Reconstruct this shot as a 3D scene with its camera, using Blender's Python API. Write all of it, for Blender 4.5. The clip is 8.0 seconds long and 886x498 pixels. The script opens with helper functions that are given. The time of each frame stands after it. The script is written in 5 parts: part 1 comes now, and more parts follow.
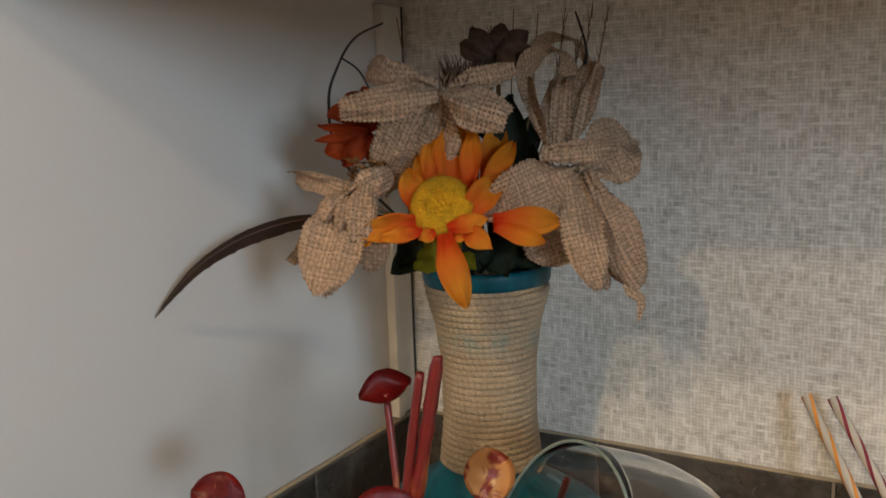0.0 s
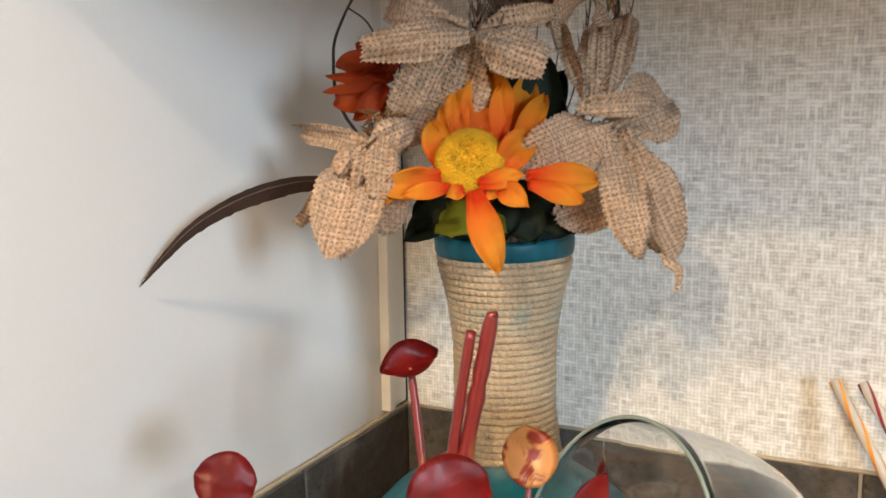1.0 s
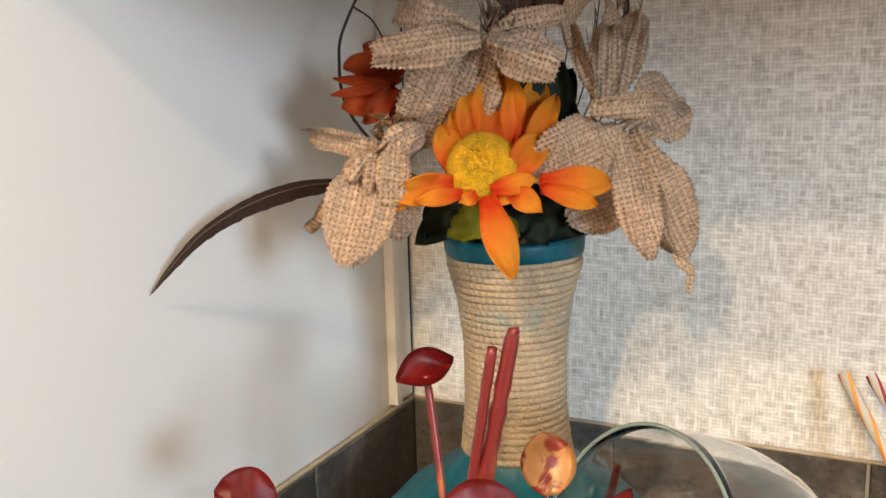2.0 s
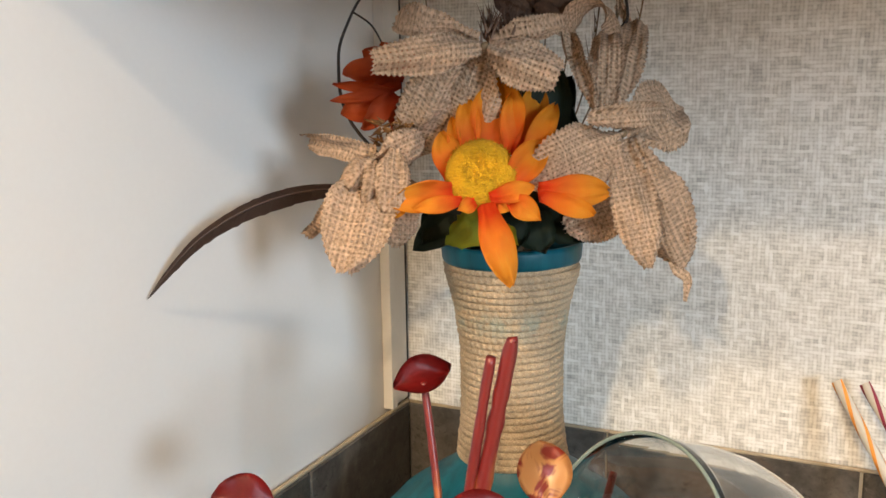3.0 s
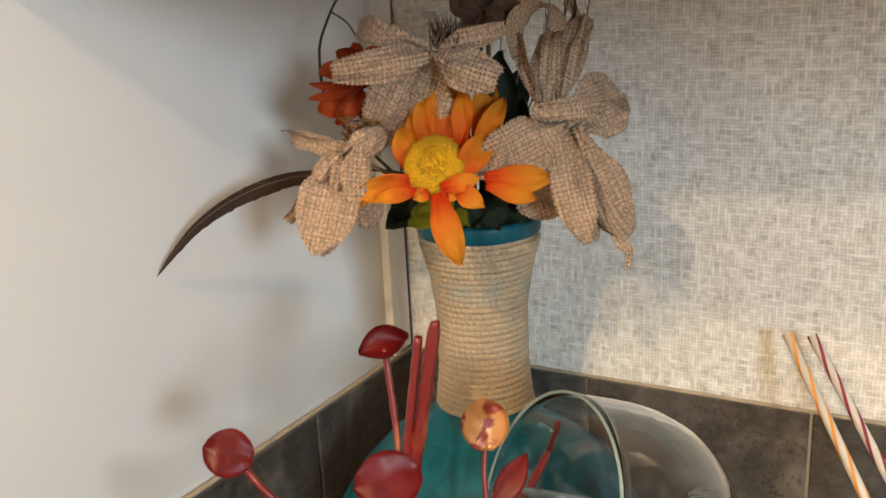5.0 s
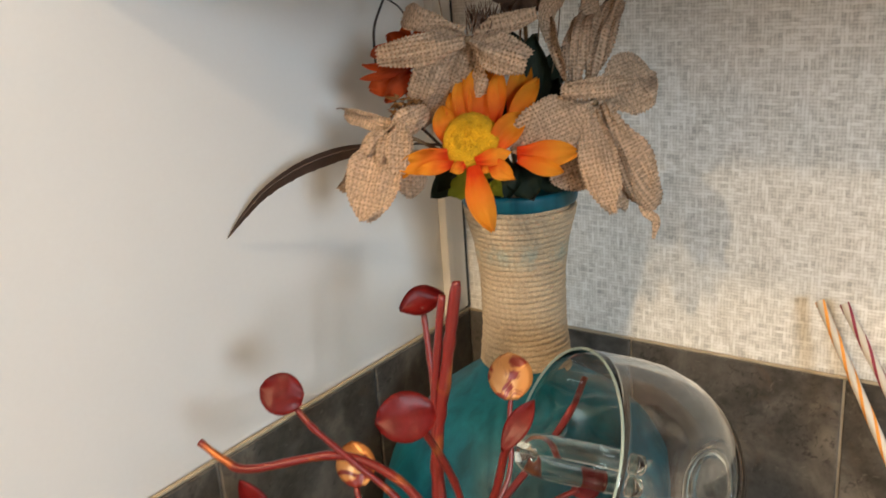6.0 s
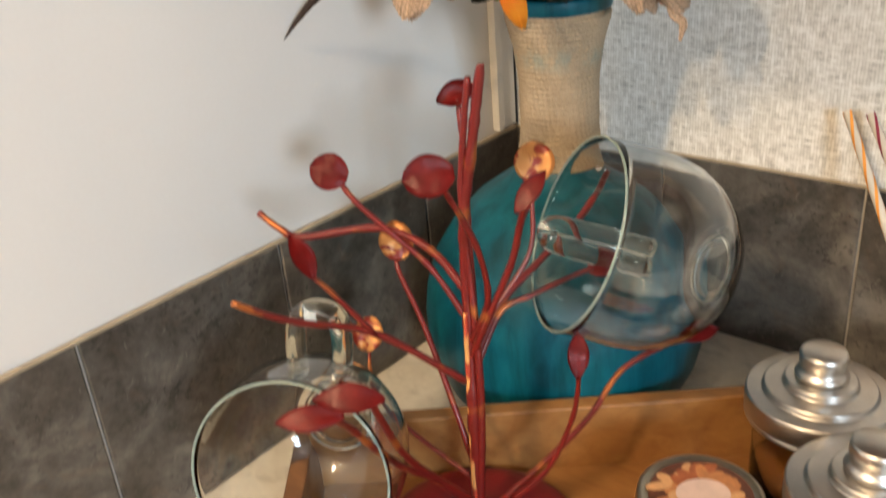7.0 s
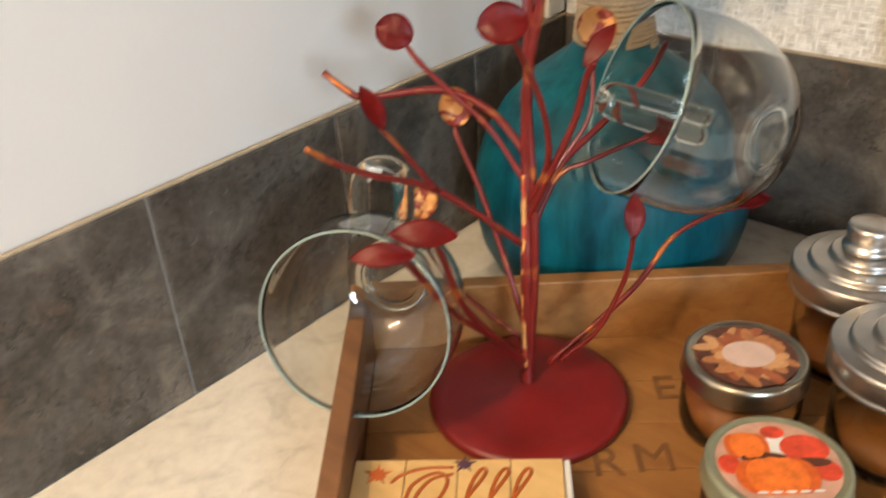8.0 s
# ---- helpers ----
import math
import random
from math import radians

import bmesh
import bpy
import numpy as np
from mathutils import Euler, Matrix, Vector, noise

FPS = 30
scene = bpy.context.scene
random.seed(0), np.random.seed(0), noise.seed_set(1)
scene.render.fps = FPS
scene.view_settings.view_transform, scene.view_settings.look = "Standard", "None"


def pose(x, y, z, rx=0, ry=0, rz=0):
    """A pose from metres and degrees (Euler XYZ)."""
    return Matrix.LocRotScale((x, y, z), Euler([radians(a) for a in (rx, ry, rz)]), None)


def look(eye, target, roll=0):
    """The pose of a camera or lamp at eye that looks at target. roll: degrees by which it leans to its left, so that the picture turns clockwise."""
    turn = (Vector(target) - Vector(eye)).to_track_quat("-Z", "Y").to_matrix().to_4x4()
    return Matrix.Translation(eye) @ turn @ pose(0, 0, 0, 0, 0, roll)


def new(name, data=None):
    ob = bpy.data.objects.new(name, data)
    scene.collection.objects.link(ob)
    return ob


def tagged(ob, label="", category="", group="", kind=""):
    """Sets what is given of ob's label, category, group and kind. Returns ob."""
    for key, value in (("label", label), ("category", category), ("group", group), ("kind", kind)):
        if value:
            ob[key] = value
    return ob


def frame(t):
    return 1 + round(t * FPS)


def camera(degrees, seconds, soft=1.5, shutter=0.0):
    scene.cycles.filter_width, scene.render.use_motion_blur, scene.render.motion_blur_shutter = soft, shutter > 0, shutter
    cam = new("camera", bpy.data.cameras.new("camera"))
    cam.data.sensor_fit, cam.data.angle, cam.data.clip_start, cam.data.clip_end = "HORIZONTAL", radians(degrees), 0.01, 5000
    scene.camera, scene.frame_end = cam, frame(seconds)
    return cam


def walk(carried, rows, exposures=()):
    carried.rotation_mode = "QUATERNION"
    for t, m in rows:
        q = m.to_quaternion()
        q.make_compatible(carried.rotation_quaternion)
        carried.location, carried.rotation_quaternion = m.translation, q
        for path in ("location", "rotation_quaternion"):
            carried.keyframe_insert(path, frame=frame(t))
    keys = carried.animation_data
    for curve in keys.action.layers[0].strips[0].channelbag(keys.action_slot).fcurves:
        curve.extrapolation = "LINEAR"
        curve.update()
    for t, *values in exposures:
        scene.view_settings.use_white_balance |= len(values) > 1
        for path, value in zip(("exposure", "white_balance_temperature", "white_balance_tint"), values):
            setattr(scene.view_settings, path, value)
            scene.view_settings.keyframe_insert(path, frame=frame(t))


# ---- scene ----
cam = camera(52.7, 8.0, soft=1.5, shutter=0.5)
METRES = 0.36675
ROWS = [
    (0.0, 0.0, 0.0, 0.0, -0.0, 0.0, 0.0),
    (0.5, -0.0435, 0.0678, -0.0655, -2.64, 1.62, -0.8),
    (1.0, -0.1008, 0.1213, -0.0699, -3.66, 1.14, -0.49),
    (1.5, -0.1169, 0.1458, -0.0569, -4.0, -0.21, 0.28),
    (2.0, -0.1252, 0.1294, -0.0318, -4.16, -0.54, 0.31),
    (3.5, -0.1332, 0.1259, -0.0242, -4.58, -0.49, -0.44),
    (4.0, -0.1217, 0.1105, -0.0177, -4.13, -2.01, 0.12),
    (4.2, -0.0985, 0.0945, 0.0080, -4.15, -2.85, 0.9),
    (5.3, 0.0150, -0.0680, 0.0560, 0.78, -6.32, 0.6),
    (5.5, 0.0262, -0.0816, 0.0526, 1.73, -6.88, 0.41),
    (6.0, 0.0797, -0.1479, 0.0704, 5.26, -7.48, 1.0),
    (6.5, 0.1187, -0.2278, 0.0577, 8.4, -10.98, 1.26),
    (7.0, 0.1659, -0.2905, -0.0078, 10.35, -16.44, 0.75),
    (7.5, 0.1844, -0.3215, -0.0465, 10.53, -19.11, 0.55),
    (8.0, 0.1101, -0.3734, -0.0973, 11.75, -20.98, -0.37),
]
START = pose(0.3591, -0.5695, 1.2986, -10.017, 1.917, 29.748)
walk(cam, [(t, START @ pose(METRES * x, METRES * y, METRES * z, 90 + pitch, roll, yaw)) for t, x, y, z, yaw, pitch, roll in ROWS],
     exposures=[(0.0, -1.75, 6700, 10), (0.5, -0.86, 6600, 10), (1.0, -0.62, 6650, 10), (4.2, -0.68, 6750, 10), (5.3, -0.94, 7050, 10), (6.5, -0.84, 6900, 10), (8.0, -0.86, 6700, 10)])

# ---------------------------------------------------------------- light
world = bpy.data.worlds.new("sky")
scene.world = world
world.use_nodes = True
_n = world.node_tree.nodes
_sky = _n.new("ShaderNodeTexSky")
_sky.sky_type, _sky.sun_disc = "NISHITA", False
_sky.sun_elevation, _sky.sun_rotation = radians(35), radians(200)
world.node_tree.links.new(_sky.outputs[0], _n["Background"].inputs[0])
_n["Background"].inputs[1].default_value = 0.1


def area_lamp(name, m, sx, sy, watts, colour):
    d = bpy.data.lights.new(name, "AREA")
    d.shape, d.size, d.size_y, d.energy, d.color = "RECTANGLE", sx, sy, watts, colour
    ob = new(name, d)
    ob.matrix_world = m
    return ob


# two warm ceiling lights in a row, cool daylight in the window
LAMPS = ((0.29, -1.35), (0.24, -1.87))
for _x, _y in LAMPS:
    _bulb = bpy.data.lights.new("ceiling_bulb", "POINT")
    _bulb.energy, _bulb.color, _bulb.shadow_soft_size = 62, (1.0, 0.75, 0.48), 0.035
    new("ceiling_bulb", _bulb).location = (_x, _y, 2.08)
area_lamp("window_light", look((2.36, -1.80, 1.70), (0.0, -0.2, 1.2)), 0.55, 0.5, 92, (0.64, 0.82, 1.0))

# ---------------------------------------------------------------- materials
def material(name):
    m = bpy.data.materials.new(name)
    m.use_nodes = True
    nt = m.node_tree
    return m, nt, nt.nodes["Principled BSDF"]


def node(nt, kind, **inputs):
    n = nt.nodes.new(kind)
    for key, v in inputs.items():
        key = key.replace("_", " ")
        if hasattr(v, "links"):
            nt.links.new(v, n.inputs[key])
        else:
            n.inputs[key].default_value = v
    return n


def math_node(nt, op, a, b=0.0):
    n = nt.nodes.new("ShaderNodeMath")
    n.operation = op
    for s, v in zip(n.inputs, (a, b)):
        if hasattr(v, "links"):
            nt.links.new(v, s)
        else:
            s.default_value = v
    return n.outputs[0]


def coords(nt, scale=(1, 1, 1), kind="Object", turn=(0, 0, 0)):
    c = nt.nodes.new("ShaderNodeTexCoord")
    mp = nt.nodes.new("ShaderNodeMapping")
    mp.inputs["Scale"].default_value = scale
    mp.inputs["Rotation"].default_value = turn
    nt.links.new(c.outputs[kind], mp.inputs["Vector"])
    return mp.outputs[0]


def noise_tex(nt, vec, scale, detail=4.0, rough=0.55, dist=0.0):
    n = node(nt, "ShaderNodeTexNoise", Scale=scale, Detail=detail, Roughness=rough, Distortion=dist)
    nt.links.new(vec, n.inputs["Vector"])
    return n.outputs["Fac"]


def ramp(nt, fac, *stops):
    r = nt.nodes.new("ShaderNodeValToRGB")
    e = r.color_ramp.elements
    while len(e) < len(stops):
        e.new(0.5)
    for el, (p, c) in zip(e, stops):
        el.position, el.color = p, (*c, 1)
    nt.links.new(fac, r.inputs[0])
    return r.outputs[0]


def mix(nt, fac, a, b, blend="MIX"):
    n = nt.nodes.new("ShaderNodeMix")
    n.data_type, n.blend_type = "RGBA", blend
    for s, v in ((n.inputs[0], fac), (n.inputs[6], a), (n.inputs[7], b)):
        if hasattr(v, "links"):
            nt.links.new(v, s)
        elif isinstance(v, tuple):
            s.default_value = (*v, 1)
        else:
            s.default_value = v
    return n.outputs[2]


def bump(nt, bsdf, height, strength=0.3, dist=0.001):
    b = nt.nodes.new("ShaderNodeBump")
    b.inputs["Strength"].default_value, b.inputs["Distance"].default_value = strength, dist
    nt.links.new(height, b.inputs["Height"])
    nt.links.new(b.outputs[0], bsdf.inputs["Normal"])


def painted(name, c, rough=0.5, var=0.12, scale=14, fine=220, bstr=0.15, metal=0.0, coat=0.0, dist=0.0006):
    """Paint, plaster or metal of one colour with faint stains and grain."""
    m, nt, b = material(name)
    v = coords(nt)
    big, small = noise_tex(nt, v, scale, 3), noise_tex(nt, v, fine, 3)
    lo = tuple(x * (1 - var) for x in c)
    hi = tuple(min(1, x * (1 + var)) for x in c)
    nt.links.new(mix(nt, 0.25, ramp(nt, big, (0.3, lo), (0.7, hi)), ramp(nt, small, (0.3, lo), (0.7, hi))), b.inputs["Base Color"])
    b.inputs["Roughness"].default_value, b.inputs["Metallic"].default_value = rough, metal
    b.inputs["Coat Weight"].default_value = coat
    bump(nt, b, small, bstr, dist)
    return m


M_WALL = painted("white_wall_paint", (0.74, 0.73, 0.71), 0.55, 0.03, 5, 300, 0.06)
M_ROOM = painted("room_wall_paint", (0.42, 0.34, 0.26), 0.8, 0.04, 4, 200, 0.05)
M_CEIL = painted("ceiling_paint", (0.55, 0.53, 0.5), 0.85, 0.03, 4, 200, 0.05)
M_FLOOR = painted("floor_vinyl", (0.2, 0.15, 0.11), 0.5, 0.2, 6, 80, 0.1)
M_TRIM = painted("white_trim_paint", (0.72, 0.7, 0.66), 0.4, 0.05, 20, 300, 0.05)
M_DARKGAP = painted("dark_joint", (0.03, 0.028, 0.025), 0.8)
M_GROUT = painted("pale_grout", (0.38, 0.355, 0.31), 0.85, 0.15, 60, 600, 0.3)
M_CAULK = painted("cream_caulk", (0.38, 0.31, 0.215), 0.5, 0.2, 60, 500, 0.2)
M_CABINET = painted("brown_cabinet_wood", (0.16, 0.085, 0.05), 0.5, 0.25, 20, 200, 0.15)


def teal_stuff():
    """Brushed-on teal paint: streaks run down the vase, thin in places."""
    m, nt, b = material("teal_glass_paint")
    streak = noise_tex(nt, coords(nt, (1, 1, 0.14)), 75, 4, 0.6, 0.5)
    cloud, fine = noise_tex(nt, coords(nt), 22, 3, 0.55, 0.6), noise_tex(nt, coords(nt), 320, 3)
    c = ramp(nt, streak, (0.34, (0.0, 0.034, 0.05)), (0.5, (0.0, 0.082, 0.116)), (0.68, (0.002, 0.125, 0.178)))
    c = mix(nt, 0.4, c, ramp(nt, cloud, (0.34, (0.0, 0.045, 0.066)), (0.62, (0.002, 0.11, 0.145))))
    nt.links.new(c, b.inputs["Base Color"])
    b.inputs["Roughness"].default_value = 0.42
    b.inputs["Specular IOR Level"].default_value = 0.25
    bump(nt, b, math_node(nt, "ADD", math_node(nt, "MULTIPLY", streak, 0.6), math_node(nt, "MULTIPLY", fine, 0.3)), 0.3, 0.0008)
    return m


M_TEAL = teal_stuff()
M_RED = painted("red_enamel", (0.185, 0.0085, 0.008), 0.38, 0.35, 70, 500, 0.12, 0.0, 0.04)
M_RED.node_tree.nodes["Principled BSDF"].inputs["Specular IOR Level"].default_value = 0.3
M_REDBASE = painted("dark_red_enamel_plate", (0.17, 0.007, 0.008), 0.42, 0.2, 30, 500, 0.2, 0.0, 0.1)
M_CHROME = painted("brushed_lid_metal", (0.58, 0.555, 0.52), 0.34, 0.12, 60, 700, 0.06, 1.0)
M_TIN = painted("jar_lid_tin", (0.42, 0.38, 0.3), 0.28, 0.15, 60, 600, 0.08, 1.0)
M_GREENTIN = painted("pale_green_tin", (0.34, 0.36, 0.25), 0.4, 0.1, 60, 500, 0.05, 0.6)
M_WAX = painted("amber_wax", (0.42, 0.14, 0.022), 0.45, 0.12, 40, 300, 0.05)
M_WIRE = painted("dark_twig", (0.035, 0.025, 0.02), 0.7, 0.3, 80, 500, 0.4)
M_STRAW_W = painted("white_paper", (0.75, 0.72, 0.66), 0.7, 0.05)
M_STALK = painted("dry_wheat", (0.2, 0.13, 0.07), 0.8, 0.3, 60, 500, 0.4)
M_CHAFF = painted("ochre_chaff", (0.22, 0.10, 0.03), 0.9, 0.5, 200, 900, 0.5)
M_SEED = painted("dark_brown_seed_head", (0.2, 0.12, 0.08), 0.9, 0.4, 150, 900, 0.8)


def leaf_stuff(name, base, tip, dark, rough=0.6, trans=0.0):
    """Cloth petal: colour from base to tip along its length, with veins."""
    m, nt, b = material(name)
    uv = coords(nt, (1, 1, 1), "UV")
    sep = nt.nodes.new("ShaderNodeSeparateXYZ")
    nt.links.new(uv, sep.inputs[0])
    ob = coords(nt)
    n1 = noise_tex(nt, ob, 60, 3)
    mp = nt.nodes.new("ShaderNodeMapping")
    mp.inputs["Scale"].default_value = (14, 1.2, 1)
    nt.links.new(uv, mp.inputs["Vector"])
    veins = noise_tex(nt, mp.outputs[0], 3, 3)
    along = math_node(nt, "ADD", sep.outputs[1], math_node(nt, "MULTIPLY", math_node(nt, "SUBTRACT", n1, 0.5), 0.5))
    col = ramp(nt, along, (0.10, base), (0.36, tuple((p + q) / 2 for p, q in zip(base, tip))), (0.74, tip))
    col = mix(nt, math_node(nt, "MULTIPLY", ramp(nt, veins, (0.35, (0, 0, 0)), (0.65, (1, 1, 1))), 0.35), col, dark)
    nt.links.new(col, b.inputs["Base Color"])
    b.inputs["Roughness"].default_value = rough
    bump(nt, b, veins, 0.5, 0.0008)
    if trans:
        thin, ms = nt.nodes.new("ShaderNodeBsdfTranslucent"), nt.nodes.new("ShaderNodeMixShader")
        nt.links.new(col, thin.inputs["Color"])
        ms.inputs[0].default_value = trans
        nt.links.new(b.outputs[0], ms.inputs[1])
        nt.links.new(thin.outputs[0], ms.inputs[2])
        nt.links.new(ms.outputs[0], nt.nodes["Material Output"].inputs["Surface"])
    return m


M_PETAL = leaf_stuff("orange_cloth_petal", (0.82, 0.05, 0.008), (0.95, 0.50, 0.05), (0.93, 0.24, 0.01), 0.6, 0.35)
M_RUST = leaf_stuff("rust_cloth_petal", (0.40, 0.04, 0.009), (0.66, 0.12, 0.02), (0.48, 0.06, 0.012), 0.6, 0.25)
M_LEAF = leaf_stuff("dark_green_leaf", (0.006, 0.014, 0.008), (0.016, 0.034, 0.014), (0.006, 0.012, 0.006))
M_LIME = leaf_stuff("lime_leaf", (0.40, 0.42, 0.02), (0.30, 0.36, 0.03), (0.12, 0.2, 0.02), 0.6, 0.2)
M_FEATHER = leaf_stuff("dark_feather", (0.055, 0.032, 0.024), (0.06, 0.034, 0.026), (0.018, 0.011, 0.009))


def disc_stuff():
    m, nt, b = material("yellow_fuzzy_disc")
    v = coords(nt)
    n1, n2 = noise_tex(nt, v, 90, 3), noise_tex(nt, v, 900, 2)
    nt.links.new(mix(nt, 0.4, ramp(nt, n1, (0.35, (0.5, 0.30, 0.006)), (0.6, (0.70, 0.36, 0.006))), ramp(nt, n2, (0.35, (0.44, 0.27, 0.006)), (0.65, (0.62, 0.36, 0.010)))), b.inputs["Base Color"])
    b.inputs["Roughness"].default_value = 0.95
    bump(nt, b, n2, 1.0, 0.0015)
    return m


M_DISC = disc_stuff()


def burlap_stuff():
    """Open plain weave in UV metres: two sets of yarns with real gaps."""
    m, nt, b = material("burlap")
    uv = coords(nt, (1, 1, 1), "UV")
    wob = node(nt, "ShaderNodeTexNoise", Scale=160.0, Detail=2.0)
    nt.links.new(uv, wob.inputs["Vector"])
    sub = nt.nodes.new("ShaderNodeVectorMath")
    sub.operation = "MULTIPLY_ADD"
    nt.links.new(wob.outputs["Color"], sub.inputs[0])
    sub.inputs[1].default_value = (0.0009, 0.0009, 0)
    nt.links.new(uv, sub.inputs[2])
    sep = nt.nodes.new("ShaderNodeSeparateXYZ")
    nt.links.new(sub.outputs[0], sep.inputs[0])
    k = math.pi / 0.0022
    ux, vy = math_node(nt, "MULTIPLY", sep.outputs[0], k), math_node(nt, "MULTIPLY", sep.outputs[1], k)
    sx, sy = math_node(nt, "ABSOLUTE", math_node(nt, "SINE", ux)), math_node(nt, "ABSOLUTE", math_node(nt, "SINE", vy))
    big = math_node(nt, "MAXIMUM", sx, sy)
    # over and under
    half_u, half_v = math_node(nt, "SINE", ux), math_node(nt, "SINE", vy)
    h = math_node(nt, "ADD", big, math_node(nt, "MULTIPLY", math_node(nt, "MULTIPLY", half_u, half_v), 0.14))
    n1, n2 = noise_tex(nt, uv, 70, 3), noise_tex(nt, uv, 1500, 3)
    col = mix(nt, 0.45, ramp(nt, n1, (0.3, (0.61, 0.44, 0.30)), (0.7, (0.73, 0.545, 0.395))), ramp(nt, n2, (0.3, (0.48, 0.335, 0.22)), (0.7, (0.85, 0.66, 0.49))))
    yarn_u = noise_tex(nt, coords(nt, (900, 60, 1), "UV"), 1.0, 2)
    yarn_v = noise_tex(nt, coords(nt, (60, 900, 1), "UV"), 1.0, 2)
    # relief shading in the colour: raised crossings lighter, sunken darker, plus random yarn tone
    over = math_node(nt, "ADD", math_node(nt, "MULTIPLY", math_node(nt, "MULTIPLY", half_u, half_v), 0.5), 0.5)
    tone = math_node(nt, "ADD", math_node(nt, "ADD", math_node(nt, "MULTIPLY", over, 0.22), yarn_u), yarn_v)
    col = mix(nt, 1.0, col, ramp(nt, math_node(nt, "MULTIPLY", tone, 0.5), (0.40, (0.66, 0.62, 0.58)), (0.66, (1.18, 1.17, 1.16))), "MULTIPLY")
    # crevice shade between the yarns, multiplied into the base colour
    gap_shade = ramp(nt, big, (0.28, (0.62, 0.54, 0.47)), (0.80, (1.04, 1.05, 1.06)))
    nt.links.new(mix(nt, 1.0, col, gap_shade, "MULTIPLY"), b.inputs["Base Color"])
    b.inputs["Roughness"].default_value = 0.9
    b.inputs["Sheen Weight"].default_value = 0.1
    bump(nt, b, h, 0.9, 0.0006)
    hole = math_node(nt, "LESS_THAN", math_node(nt, "ADD", math_node(nt, "ADD", big, math_node(nt, "MULTIPLY", math_node(nt, "SUBTRACT", n1, 0.5), 0.35)), math_node(nt, "MULTIPLY", math_node(nt, "SUBTRACT", n2, 0.5), 0.5)), 0.17)
    tr = nt.nodes.new("ShaderNodeBsdfTransparent")
    ms = nt.nodes.new("ShaderNodeMixShader")
    nt.links.new(hole, ms.inputs[0])
    nt.links.new(b.outputs[0], ms.inputs[1])
    nt.links.new(tr.outputs[0], ms.inputs[2])
    nt.links.new(ms.outputs[0], nt.nodes["Material Output"].inputs["Surface"])
    return m


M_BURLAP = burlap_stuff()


def rope_stuff():
    m, nt, b = material("jute_rope")
    uv = coords(nt, (1, 1, 1), "UV")
    sep = nt.nodes.new("ShaderNodeSeparateXYZ")
    nt.links.new(uv, sep.inputs[0])
    # twist: slanted ridges along the rope
    tw = math_node(nt, "SINE", math_node(nt, "ADD", math_node(nt, "MULTIPLY", sep.outputs[0], 2 * math.pi / 0.0034), math_node(nt, "MULTIPLY", sep.outputs[1], 6.283)))
    ob = coords(nt)
    n1, n2 = noise_tex(nt, ob, 45, 3), noise_tex(nt, ob, 1200, 4)
    h = math_node(nt, "ADD", math_node(nt, "MULTIPLY", tw, 0.42), math_node(nt, "MULTIPLY", n2, 1.8))
    col = mix(nt, 0.5, ramp(nt, n1, (0.3, (0.35, 0.265, 0.165)), (0.7, (0.49, 0.385, 0.26))), ramp(nt, n2, (0.3, (0.23, 0.16, 0.095)), (0.7, (0.60, 0.485, 0.335))))
    so = nt.nodes.new("ShaderNodeSeparateXYZ")
    nt.links.new(coords(nt), so.inputs[0])
    near = math_node(nt, "SUBTRACT", 1.0, math_node(nt, "MULTIPLY", math_node(nt, "ABSOLUTE", math_node(nt, "SUBTRACT", so.outputs[2], 0.263)), 90.0))
    rub = math_node(nt, "MULTIPLY", math_node(nt, "MAXIMUM", near, 0.0), ramp(nt, noise_tex(nt, ob, 110, 3), (0.42, (0, 0, 0)), (0.62, (0.5, 0.5, 0.5))))
    nt.links.new(mix(nt, rub, col, (0.22, 0.33, 0.30)), b.inputs["Base Color"])
    b.inputs["Roughness"].default_value = 0.9
    bump(nt, b, h, 0.8, 0.0007)
    return m


M_ROPE = rope_stuff()


